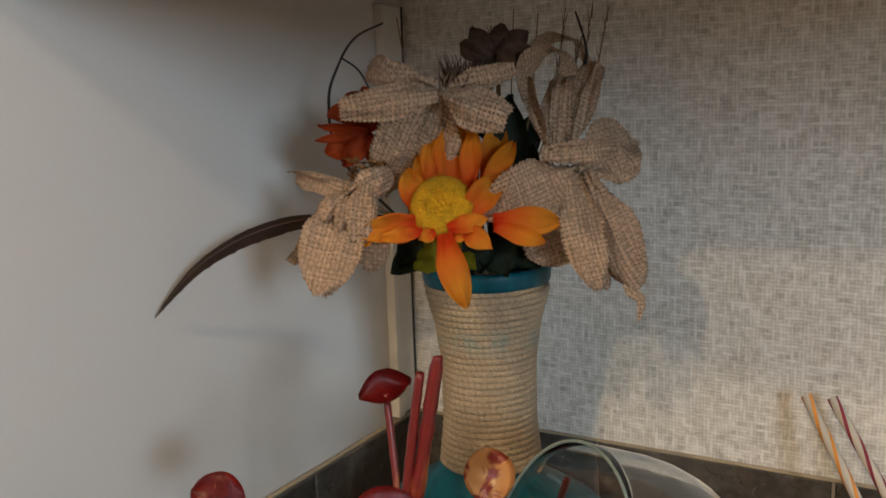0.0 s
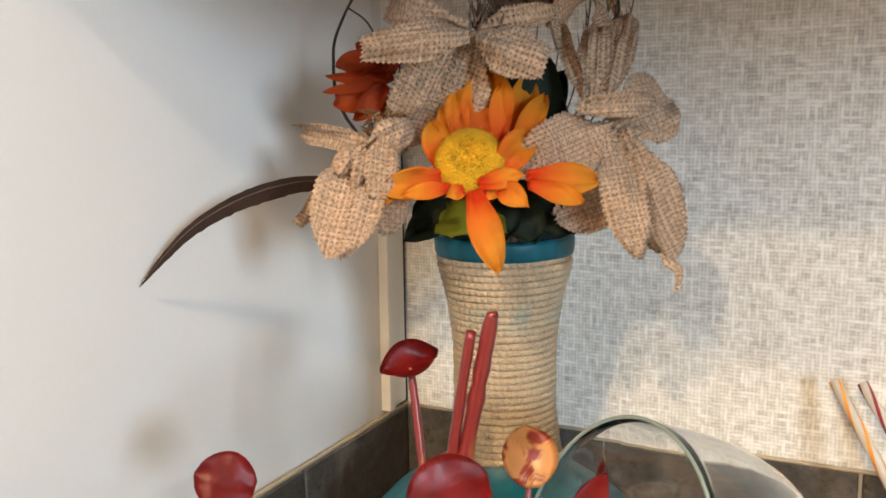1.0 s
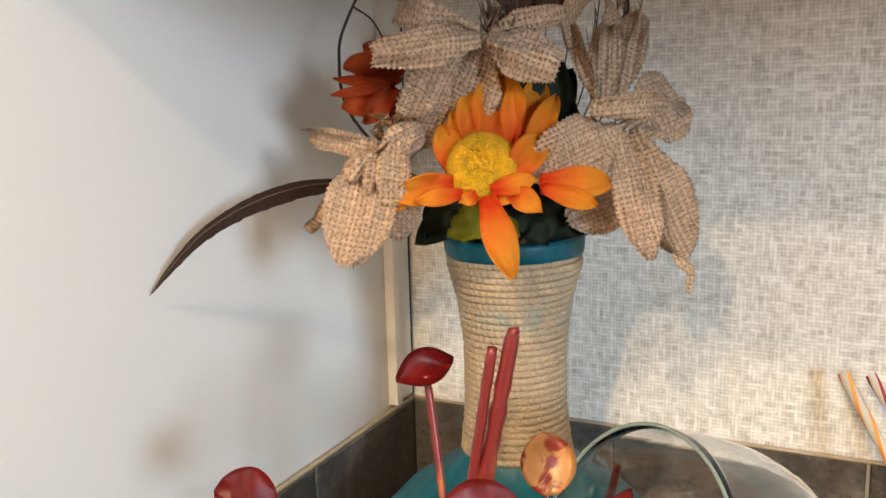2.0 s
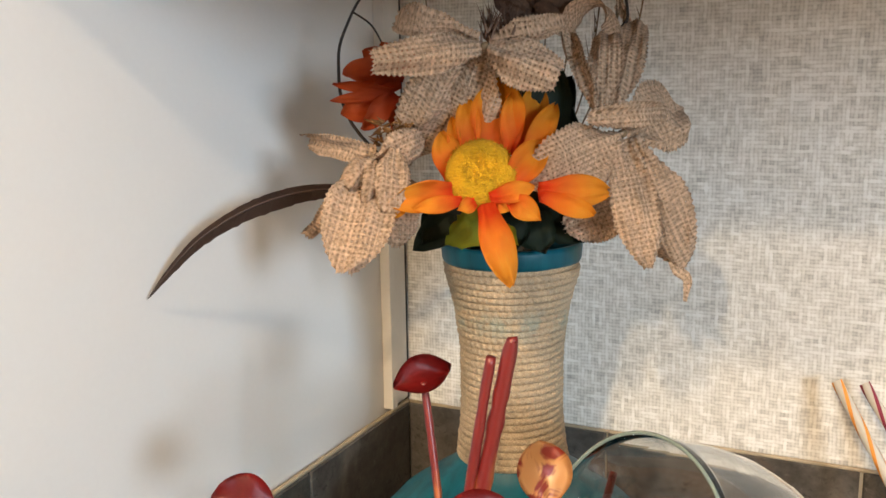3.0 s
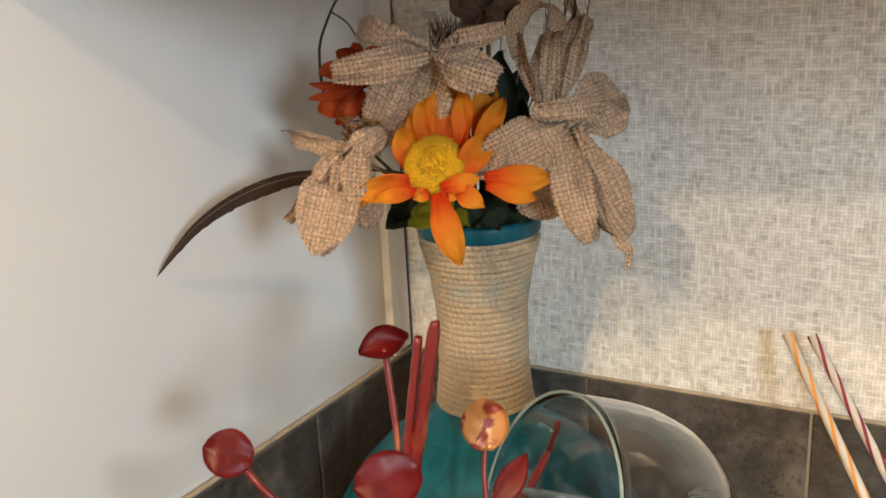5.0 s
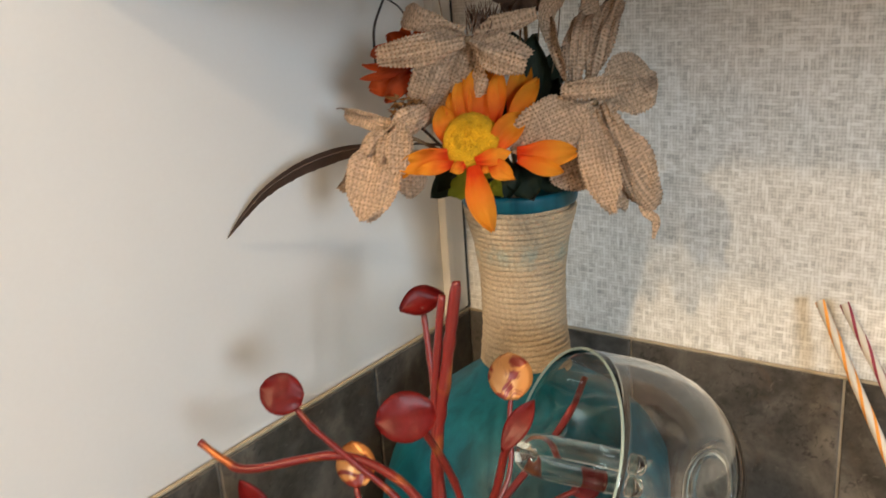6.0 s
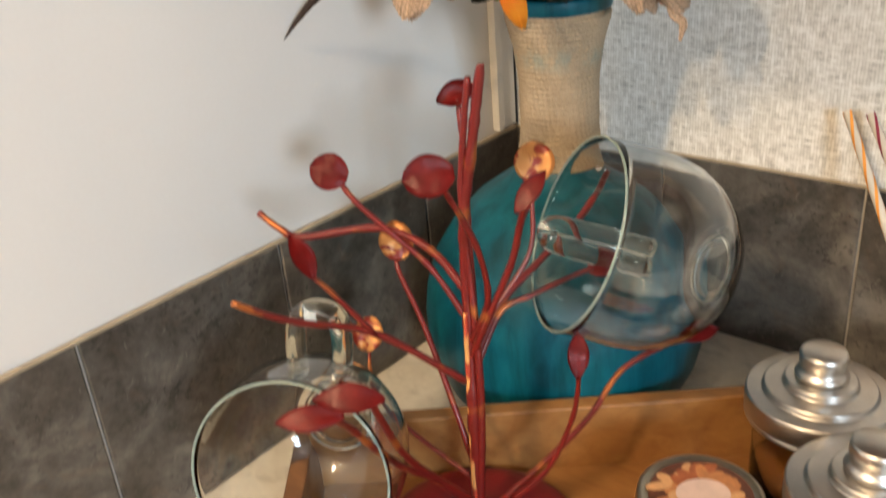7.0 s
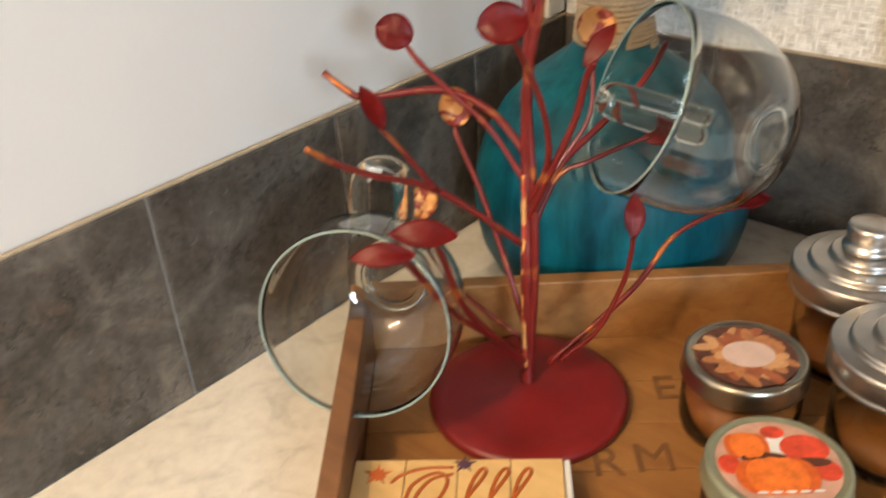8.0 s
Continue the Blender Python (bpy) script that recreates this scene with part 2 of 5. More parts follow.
def wallpaper_stuff():
    """Woven-look wallpaper: short pale and grey threads both ways."""
    m, nt, b = material("woven_wallpaper")
    pitch = 0.0023
    fine = noise_tex(nt, coords(nt), 700, 3)
    stain = noise_tex(nt, coords(nt), 6, 3)
    sp = nt.nodes.new("ShaderNodeSeparateXYZ")
    nt.links.new(coords(nt), sp.inputs[0])
    wob = math_node(nt, "MULTIPLY", noise_tex(nt, coords(nt), 90, 2), 0.0016)

    def threads(run, across):
        """One set of threads: each row has its own thick and thin, pale and grey stretches."""
        pos = math_node(nt, "DIVIDE", math_node(nt, "ADD", across, wob), pitch)
        row = math_node(nt, "FLOOR", pos)
        c = nt.nodes.new("ShaderNodeCombineXYZ")
        nt.links.new(math_node(nt, "MULTIPLY", run, 75.0), c.inputs[0])
        nt.links.new(math_node(nt, "MULTIPLY", row, 13.37), c.inputs[1])
        tone = noise_tex(nt, c.outputs[0], 1.0, 3, 0.6)
        shape = math_node(nt, "ABSOLUTE", math_node(nt, "SINE", math_node(nt, "MULTIPLY", pos, math.pi)))
        return math_node(nt, "ADD", math_node(nt, "MULTIPLY", math_node(nt, "POWER", shape, 0.8), 0.22), math_node(nt, "SUBTRACT", math_node(nt, "MULTIPLY", tone, 1.3), 0.13))

    hz, vt = threads(sp.outputs[0], sp.outputs[2]), threads(sp.outputs[2], sp.outputs[0])
    h = math_node(nt, "ADD", math_node(nt, "MULTIPLY", math_node(nt, "ADD", math_node(nt, "MAXIMUM", hz, vt), math_node(nt, "MULTIPLY", math_node(nt, "ADD", hz, vt), 0.5)), 0.5), math_node(nt, "MULTIPLY", math_node(nt, "SUBTRACT", fine, 0.5), 0.2))
    col = ramp(nt, h, (0.44, (0.38, 0.36, 0.32)), (0.66, (0.72, 0.69, 0.62)), (0.86, (0.96, 0.94, 0.89)))
    nt.links.new(mix(nt, 0.2, col, ramp(nt, stain, (0.35, (0.5, 0.47, 0.42)), (0.65, (0.66, 0.62, 0.55)))), b.inputs["Base Color"])
    b.inputs["Roughness"].default_value = 0.75
    bump(nt, b, h, 0.5, 0.0008)
    return m


M_PAPER = wallpaper_stuff()


def tile_stuff():
    m, nt, b = material("slate_look_tile")
    v = coords(nt)
    info = nt.nodes.new("ShaderNodeObjectInfo")
    off = nt.nodes.new("ShaderNodeVectorMath")
    off.operation = "ADD"
    nt.links.new(v, off.inputs[0])
    nt.links.new(math_node(nt, "MULTIPLY", info.outputs["Random"], 7.0), off.inputs[1])
    v = off.outputs[0]
    n1, n2, n3 = noise_tex(nt, v, 15, 6, 0.62, 0.9), noise_tex(nt, v, 130, 4, 0.65), noise_tex(nt, v, 42, 4, 0.55, 0.8)
    c = mix(nt, 0.24, ramp(nt, n1, (0.34, (0.035, 0.029, 0.023)), (0.5, (0.085, 0.076, 0.066)), (0.66, (0.2, 0.178, 0.15))), ramp(nt, n2, (0.35, (0.03, 0.027, 0.024)), (0.65, (0.17, 0.152, 0.13))))
    spots = ramp(nt, n3, (0.62, (0, 0, 0)), (0.70, (1, 1, 1)))
    c = mix(nt, math_node(nt, "MULTIPLY", spots, 0.6), c, (0.03, 0.026, 0.022))
    # clusters of small dark pits, rusty and pale flecks
    where = ramp(nt, noise_tex(nt, v, 26, 3, 0.6, 0.5), (0.46, (0, 0, 0)), (0.62, (1, 1, 1)))
    pits = math_node(nt, "MULTIPLY", where, ramp(nt, noise_tex(nt, v, 240, 3, 0.6, 0.6), (0.54, (0, 0, 0)), (0.62, (1, 1, 1))))
    rust = ramp(nt, noise_tex(nt, v, 34, 4, 0.6, 1.0), (0.58, (0, 0, 0)), (0.72, (0.45, 0.45, 0.45)))
    pale = ramp(nt, noise_tex(nt, v, 90, 4, 0.6, 1.5), (0.62, (0, 0, 0)), (0.72, (0.5, 0.5, 0.5)))
    c = mix(nt, rust, c, (0.13, 0.085, 0.055))
    c = mix(nt, pale, c, (0.21, 0.19, 0.165))
    nt.links.new(mix(nt, math_node(nt, "MULTIPLY", pits, 0.75), c, (0.022, 0.019, 0.016)), b.inputs["Base Color"])
    b.inputs["Roughness"].default_value = 0.42
    bump(nt, b, n2, 0.15, 0.0008)
    return m


M_TILE = tile_stuff()


def counter_stuff():
    m, nt, b = material("cream_marbled_counter")
    v = coords(nt)
    n1, n2, n3 = noise_tex(nt, v, 26, 5, 0.6, 1.2), noise_tex(nt, v, 130, 3), noise_tex(nt, v, 9, 3)
    c = ramp(nt, n1, (0.34, (0.56, 0.53, 0.46)), (0.45, (0.76, 0.72, 0.63)), (0.6, (0.84, 0.80, 0.71)))
    c = mix(nt, 0.3, c, ramp(nt, n2, (0.35, (0.55, 0.51, 0.44)), (0.6, (0.8, 0.76, 0.67))))
    nt.links.new(mix(nt, 0.2, c, ramp(nt, n3, (0.35, (0.6, 0.56, 0.48)), (0.65, (0.8, 0.76, 0.68)))), b.inputs["Base Color"])
    b.inputs["Roughness"].default_value = 0.3
    return m


M_COUNTER = counter_stuff()


def wood_stuff(name, dark, light, turn):
    m, nt, b = material(name)
    info = nt.nodes.new("ShaderNodeObjectInfo")
    off = nt.nodes.new("ShaderNodeVectorMath")
    off.operation = "ADD"
    nt.links.new(coords(nt, (6, 60, 60), "Object", turn), off.inputs[0])
    nt.links.new(math_node(nt, "MULTIPLY", info.outputs["Random"], 11.0), off.inputs[1])
    g1 = noise_tex(nt, off.outputs[0], 1.6, 5, 0.6, 0.8)
    g2 = noise_tex(nt, coords(nt), 28, 3, 0.5, 1.0)
    c = mix(nt, 0.4, ramp(nt, g1, (0.3, dark), (0.7, light)), ramp(nt, g2, (0.35, dark), (0.65, light)))
    nt.links.new(c, b.inputs["Base Color"])
    b.inputs["Roughness"].default_value = 0.5
    bump(nt, b, g1, 0.2, 0.0006)
    return m


M_WOOD = wood_stuff("honey_tray_wood", (0.22, 0.09, 0.024), (0.36, 0.17, 0.05), (0, 0, radians(-40.8)))
M_EDGEWOOD = wood_stuff("tray_edge_wood", (0.13, 0.055, 0.022), (0.25, 0.115, 0.045), (0, 0, radians(49)))
M_SIGN = wood_stuff("pale_sign_wood", (0.6, 0.38, 0.14), (0.75, 0.5, 0.22), (0, 0, radians(-40.8)))
M_STENCIL = painted("dark_stencil", (0.165, 0.073, 0.024), 0.7, 0.3, 120, 500)
M_SCRIPT = painted("burnt_orange_print", (0.4, 0.09, 0.015), 0.6)
M_NAVY = painted("plum_print", (0.08, 0.035, 0.06), 0.6)
M_MAPLE = painted("red_orange_print", (0.6, 0.13, 0.03), 0.6)


def copper_stuff(name, bare, size):
    """Enamel worn to copper and gold: the metal shows in blotches."""
    m, nt, b = material(name)
    n1 = noise_tex(nt, coords(nt), size, 3, 0.5, 1.2)
    f = ramp(nt, n1, (bare, (0, 0, 0)), (bare + 0.08, (1, 1, 1)))
    nt.links.new(mix(nt, f, (0.38, 0.045, 0.022), (0.80, 0.39, 0.13)), b.inputs["Base Color"])
    nt.links.new(math_node(nt, "MULTIPLY", f, 0.35), b.inputs["Metallic"])
    b.inputs["Roughness"].default_value = 0.35
    return m


M_COPPER = copper_stuff("copper_and_red_enamel", 0.44, 75)
M_GOLD = copper_stuff("gold_worn_streak", 0.40, 45)


def branch_stuff():
    m, nt, b = material("red_and_copper_branch")
    n1 = noise_tex(nt, coords(nt), 38, 2)
    f = ramp(nt, n1, (0.57, (0, 0, 0)), (0.67, (1, 1, 1)))
    nt.links.new(mix(nt, f, (0.15, 0.010, 0.008), (0.42, 0.13, 0.035)), b.inputs["Base Color"])
    nt.links.new(math_node(nt, "MULTIPLY", f, 0.5), b.inputs["Metallic"])
    b.inputs["Roughness"].default_value = 0.36
    b.inputs["Coat Weight"].default_value = 0.08
    bump(nt, b, noise_tex(nt, coords(nt), 300, 2), 0.2, 0.0006)
    return m


M_BRANCH = branch_stuff()


def glass_stuff(name, c, rough=0.0):
    m, nt, b = material(name)
    b.inputs["Base Color"].default_value = (*c, 1)
    b.inputs["Transmission Weight"].default_value = 1.0
    b.inputs["Roughness"].default_value, b.inputs["IOR"].default_value = rough, 1.56
    return m


M_BOWL = glass_stuff("blown_cup_glass", (0.985, 1.0, 0.993))
M_RIM = glass_stuff("green_glass_edge", (0.70, 0.86, 0.78), 0.06)
M_RIM.node_tree.nodes["Principled BSDF"].inputs["Transmission Weight"].default_value = 0.7
M_GLASS = glass_stuff("clear_glass", (0.93, 0.985, 0.955))
M_JAR = glass_stuff("jar_glass", (0.97, 0.98, 0.96))


M_NUTGROUND = painted("dark_brown_nut_print", (0.10, 0.03, 0.014), 0.35, 0.4, 160, 600, 0.02)
M_NUT = painted("tan_nut_print", (0.42, 0.17, 0.06), 0.35, 0.3, 150, 600, 0.02)
M_NUT_PALE = painted("pale_nut_print", (0.54, 0.29, 0.13), 0.35, 0.25, 150, 600, 0.02)
M_NUT_RED = painted("red_brown_nut_print", (0.30, 0.085, 0.03), 0.35, 0.3, 150, 600, 0.02)
M_PINKLABEL = painted("pale_pink_label", (0.62, 0.45, 0.38), 0.5, 0.1, 90, 500, 0.02)
M_PUMPKIN = painted("pumpkin_print", (0.75, 0.17, 0.025), 0.4, 0.35, 120, 500, 0.02)
M_PUMPKIN_DARK = painted("dark_pumpkin_print", (0.55, 0.1, 0.015), 0.4, 0.3, 120, 500, 0.02)
M_APPLE = painted("red_orange_fruit_print", (0.6, 0.06, 0.025), 0.4, 0.4, 120, 500, 0.02)
M_PALEPRINT = painted("pale_label_print", (0.52, 0.30, 0.22), 0.45, 0.2, 90, 500, 0.02)
M_ORANGE = painted("orange_paper", (0.75, 0.3, 0.05), 0.7, 0.05)
M_PLUM = painted("plum_paper", (0.25, 0.025, 0.05), 0.7, 0.05)

# ---------------------------------------------------------------- building helpers
def mesh_of(name, bm, mat, smooth=True):
    me = bpy.data.meshes.new(name)
    bmesh.ops.recalc_face_normals(bm, faces=bm.faces[:])
    bm.to_mesh(me)
    bm.free()
    if mat:
        me.materials.append(mat)
    for p in me.polygons:
        p.use_smooth = smooth
    return me


def structure(name, bm, mat, label, category="", smooth=False):
    ob = new(name, mesh_of(name, bm, mat, smooth))
    return tagged(ob, label, category or name.split("_")[0], "", "structure")


def thing(name, base, label, category, group=""):
    ob = new(name)
    ob.empty_display_size = 0.02
    ob.location = base
    return tagged(ob, label, category, group)


def origin_of(ob):
    p = Vector((0, 0, 0))
    while ob:
        p += ob.location
        ob = ob.parent
    return p


def part(name, bm, mat, parent, label="", smooth=True):
    """Links a bmesh in world metres as one mesh under a thing or a part."""
    bmesh.ops.translate(bm, vec=-origin_of(parent), verts=bm.verts[:])
    ob = new(name, mesh_of(name, bm, mat, smooth))
    ob.parent = parent
    return tagged(ob, label)


def box(x0, x1, y0, y1, z0, z1, bevel=0.0, segs=2):
    bm = bmesh.new()
    bmesh.ops.create_cube(bm, size=1)
    for v in bm.verts:
        v.co = Vector(((x0 + x1) / 2 + v.co.x * (x1 - x0), (y0 + y1) / 2 + v.co.y * (y1 - y0), (z0 + z1) / 2 + v.co.z * (z1 - z0)))
    if bevel:
        bmesh.ops.bevel(bm, geom=bm.edges[:], offset=bevel, segments=segs, affect="EDGES", profile=0.5)
    return bm


def turned(bm, m):
    bmesh.ops.transform(bm, matrix=m, verts=bm.verts[:])
    return bm


def lathe(profile, segs=48, wobble=0.0, m=None):
    """Solid of revolution about z from (radius, height) pairs; radius 0 closes it."""
    bm = bmesh.new()
    rings = []
    for r, z in profile:
        if r < 1e-6:
            rings.append([bm.verts.new((0, 0, z))])
        else:
            ring = []
            for i in range(segs):
                a = 2 * math.pi * i / segs
                k = 1 + wobble * noise.noise(Vector((math.cos(a) * 1.5, math.sin(a) * 1.5, z * 30)))
                ring.append(bm.verts.new((r * k * math.cos(a), r * k * math.sin(a), z)))
            rings.append(ring)
    for a, b in zip(rings, rings[1:]):
        for i in range(segs):
            j = (i + 1) % segs
            if len(a) == 1 and len(b) == 1:
                continue
            if len(a) == 1:
                bm.faces.new((a[0], b[i], b[j]))
            elif len(b) == 1:
                bm.faces.new((a[i], a[j], b[0]))
            else:
                bm.faces.new((a[i], a[j], b[j], b[i]))
    if m:
        turned(bm, m)
    return bm


def smooth_line(points, n=8):
    """Catmull-Rom through the points."""
    P = [Vector(p) for p in points]
    P = [2 * P[0] - P[1]] + P + [2 * P[-1] - P[-2]]
    out = []
    for i in range(1, len(P) - 2):
        a, b, c, d = P[i - 1:i + 3]
        for k in range(n):
            t = k / n
            out.append(0.5 * (2 * b + (c - a) * t + (2 * a - 5 * b + 4 * c - d) * t * t + (3 * b - a - 3 * c + d) * t ** 3))
    out.append(P[-2])
    return out


def sweep(points, r0, r1=None, segs=8, n=8, flat=1.0, bumpy=0.0, up=None, closed_smooth=True, uvs=False):
    """Tube along a smooth line, from radius r0 to r1; flat squeezes it one way."""
    r1 = r0 if r1 is None else r1
    line = smooth_line(points, n) if n > 1 else [Vector(p) for p in points]
    bm = bmesh.new()
    layer = bm.loops.layers.uv.new("UVMap") if uvs else None
    rings, side, run = [], None, [0.0]
    for i, p in enumerate(line):
        t = (line[min(i + 1, len(line) - 1)] - line[max(i - 1, 0)]).normalized()
        if side is None:
            ref = Vector(up) if up else (Vector((0, 0, 1)) if abs(t.z) < 0.9 else Vector((1, 0, 0)))
            side = t.cross(ref).normalized()
        side = (side - t * side.dot(t)).normalized()
        top = side.cross(t)
        k = i / (len(line) - 1)
        r = r0 + (r1 - r0) * k
        if bumpy:
            r *= 1 + bumpy * noise.noise(p * 160)
        rings.append([bm.verts.new(p + side * (math.cos(a) * r) + top * (math.sin(a) * r * flat)) for a in (2 * math.pi * s / segs for s in range(segs))])
        if i:
            run.append(run[-1] + (p - line[i - 1]).length)
    for q, (a, b) in enumerate(zip(rings, rings[1:])):
        for i in range(segs):
            j = (i + 1) % segs
            f = bm.faces.new((a[i], a[j], b[j], b[i]))
            if uvs:
                for l, uv in zip(f.loops, ((run[q], i / segs), (run[q], (i + 1) / segs), (run[q + 1], (i + 1) / segs), (run[q + 1], i / segs))):
                    l[layer].uv = uv
    bm.faces.new(rings[0][::-1])
    bm.faces.new(rings[-1])
    return bm


FRONT = Vector((0.29, -0.56, 1.29))  # the side from which the bouquet is arranged


def sheet(base, tip, width, bow=0.0, cup=0.0, twist=0.0, shape="petal", metres=False, ragged=0.0, nu=12, nv=6, thick=0.0006, facing=None, wave=0.0, roll=0.0, seed=0.0, crease=0.0, tilt=0.0):
    """A petal or leaf from base to tip: bow lifts its middle, cup hollows it, roll curls the tip back."""
    B, T = Vector(base), Vector(tip)
    d = T - B
    L = d.length
    d.normalize()
    N = Vector(facing) if facing else (FRONT - (B + T) / 2)
    s = d.cross(N).normalized()
    n = s.cross(d).normalized()
    bm = bmesh.new()
    layer = bm.loops.layers.uv.new("UVMap")
    grid, uvs = [], []
    for i in range(nu + 1):
        u = i / nu
        if shape == "petal":
            w = math.sin(math.pi * min(1, 0.08 + 0.92 * u) ** 1.5) ** 0.72 if u < 1 else 0.06
        elif shape == "broad":
            k = min(1.0, u / 0.5)
            w = (0.55 + 0.45 * k * k * (3 - 2 * k)) * max(0.05, 1 - max(0.0, (u - 0.5) / 0.5) ** 2.1) ** 0.75
        elif shape in ("oval", "blunt"):
            k = min(1.0, u / 0.42)
            end = 0.8 if shape == "oval" else 0.42
            w = (0.34 + 0.66 * k * k * (3 - 2 * k)) * (1 - end * max(0.0, (u - 0.5) / 0.5) ** (2.4 if shape == "oval" else 1.6))
        elif shape == "strip":
            w = 0.75 + 0.25 * math.sin(math.pi * u)
        else:
            w = math.sin(math.pi * min(0.999, 0.03 + 0.97 * u)) ** (0.55 if width > 0.75 * L else 0.85) if u < 1 else 0.03
        tw = tilt + twist * u
        s2 = s * math.cos(tw) + n * math.sin(tw)
        n2 = n * math.cos(tw) - s * math.sin(tw)
        mid = B + d * (L * u) + n * (bow * L * math.sin(math.pi * u)) + n * (-roll * L * max(0, u - 0.55) ** 2 * 4)
        rowv, rowuv = [], []
        for j in range(nv + 1):
            v = 2 * j / nv - 1
            q = mid + s2 * (v * w * width / 2)
            q += n2 * (cup * width * (v * v - 0.4) * (0.3 + 0.7 * u))
            q += n2 * (crease * width * (abs(v + 0.25 * math.sin(seed)) - 0.5) * min(1, 0.4 + u))
            k = Vector((u * 3 + seed, v * 2, seed * 1.7))
            q += n2 * (wave * width * (noise.noise(k * 1.1) + 0.2 * noise.noise(k * 2.2)))
            if ragged and abs(v) > 0.99:
                q += s2 * (v * (0.00045 * (-1) ** i if metres else 0.0) + ragged * width * noise.noise(Vector((u * 26, v * 9, seed))))
            if ragged and i == nu:
                q += d * ((0.0006 * (-1) ** j if metres else 0.0) + ragged * width * noise.noise(Vector((v * 14, 3, seed))))
            rowv.append(bm.verts.new(q))
            rowuv.append(((v * w * width / 2 + seed * 0.01, u * L) if metres else (v, u)))
        grid.append(rowv)
        uvs.append(rowuv)
    for i in range(nu):
        for j in range(nv):
            f = bm.faces.new((grid[i][j], grid[i][j + 1], grid[i + 1][j + 1], grid[i + 1][j]))
            for l, uv in zip(f.loops, (uvs[i][j], uvs[i][j + 1], uvs[i + 1][j + 1], uvs[i + 1][j])):
                l[layer].uv = uv
    if thick:
        bmesh.ops.solidify(bm, geom=bm.faces[:], thickness=thick)
    return bm


def ribbon(points, width, across, ragged=0.03, seed=0.0):
    """A strip of cloth along a smooth line; across turns from its first to its last direction."""
    line = smooth_line(points, 9)
    a0, a1 = Vector(across[0]), Vector(across[1])
    bm = bmesh.new()
    layer = bm.loops.layers.uv.new("UVMap")
    prev, run, nv = None, 0.0, 8
    for i, p in enumerate(line):
        k = i / (len(line) - 1)
        t = (line[min(i + 1, len(line) - 1)] - line[max(i - 1, 0)]).normalized()
        s = a0.lerp(a1, k)
        s = (s - t * s.dot(t)).normalized()
        n = t.cross(s)
        w = width * min(1.0, 0.3 + 3.2 * min(k, 1 - k))
        if i:
            run += (p - line[i - 1]).length
        row = []
        for j in range(nv + 1):
            v = 2 * j / nv - 1
            q = p + s * (v * w / 2) + n * (width * 0.10 * noise.noise(Vector((k * 4 + seed, v * 1.5, seed))) - width * 0.16 * v * v)
            if abs(v) > 0.99:
                q += s * (ragged * width * noise.noise(Vector((k * 40, v, seed))))
            row.append((bm.verts.new(q), (v * w / 2, run)))
        if prev:
            for j in range(nv):
                f = bm.faces.new((prev[j][0], prev[j + 1][0], row[j + 1][0], row[j][0]))
                for l, c in zip(f.loops, (prev[j][1], prev[j + 1][1], row[j + 1][1], row[j][1])):
                    l[layer].uv = c
        prev = row
    bmesh.ops.solidify(bm, geom=bm.faces[:], thickness=0.0009)
    return bm


def letters(text, size, m, mat, parent, name="letter"):
    """Raised writing with the built-in font; m places its baseline."""
    cu = bpy.data.curves.new(name, "FONT")
    cu.body, cu.size, cu.extrude = text, size, 0.0003
    tmp = new(name, cu)
    me = bpy.data.meshes.new_from_object(tmp.evaluated_get(bpy.context.evaluated_depsgraph_get()))
    bpy.data.objects.remove(tmp)
    bm = bmesh.new()
    bm.from_mesh(me)
    bpy.data.meshes.remove(me)
    turned(bm, m)
    return part(name, bm, mat, parent, "", False)


# ---------------------------------------------------------------- room
TOP = 0.9            # counter top
TILE_TOP = 1.052
floor = structure("floor", box(-0.1, 2.5, -3.1, 0.1, -0.1, 0.0), M_FLOOR, "brown vinyl kitchen floor", "floor")
ceiling = structure("ceiling", box(-0.1, 2.5, -3.1, 0.1, 2.2, 2.3), M_CEIL, "plain white ceiling", "ceiling")
wall_west = structure("wall_west", box(-0.103, -0.003, -3.1, 0.1, 0, 2.2), M_WALL, "smooth white painted kitchen wall", "wall")
wall_north = structure("wall_north", box(-0.003, 2.5, 0.003, 0.103, 0, 2.2), M_PAPER, "beige and grey woven-look wallpapered wall", "wall")
wall_south = structure("wall_south", box(-0.003, 2.5, -3.1, -3.0, 0, 2.2), M_ROOM, "plain beige wall", "wall")


def wall_with_window():
    bm = bmesh.new()
    for b in (box(2.4, 2.5, -3.0, -2.05, 0, 2.2), box(2.4, 2.5, -1.55, 0.003, 0, 2.2), box(2.4, 2.5, -2.05, -1.55, 0, 1.4), box(2.4, 2.5, -2.05, -1.55, 2.0, 2.2)):
        tmp = bpy.data.meshes.new("tmp")
        b.to_mesh(tmp)
        b.free()
        bm.from_mesh(tmp)
        bpy.data.meshes.remove(tmp)
    return bm


wall_east = structure("wall_east", wall_with_window(), M_ROOM, "plain beige wall with a window opening", "wall")

counter = structure("countertop", box(-0.002, 2.4, -0.63, 0.002, TOP - 0.04, TOP, 0.003), M_COUNTER, "cream marbled kitchen countertop", "countertop")
base_cab = structure("base_cabinet", box(0.0, 2.39, -0.58, 0.0, 0.0, TOP - 0.041, 0.002), M_CABINET, "brown wooden base cabinet under the counter", "cabinet")

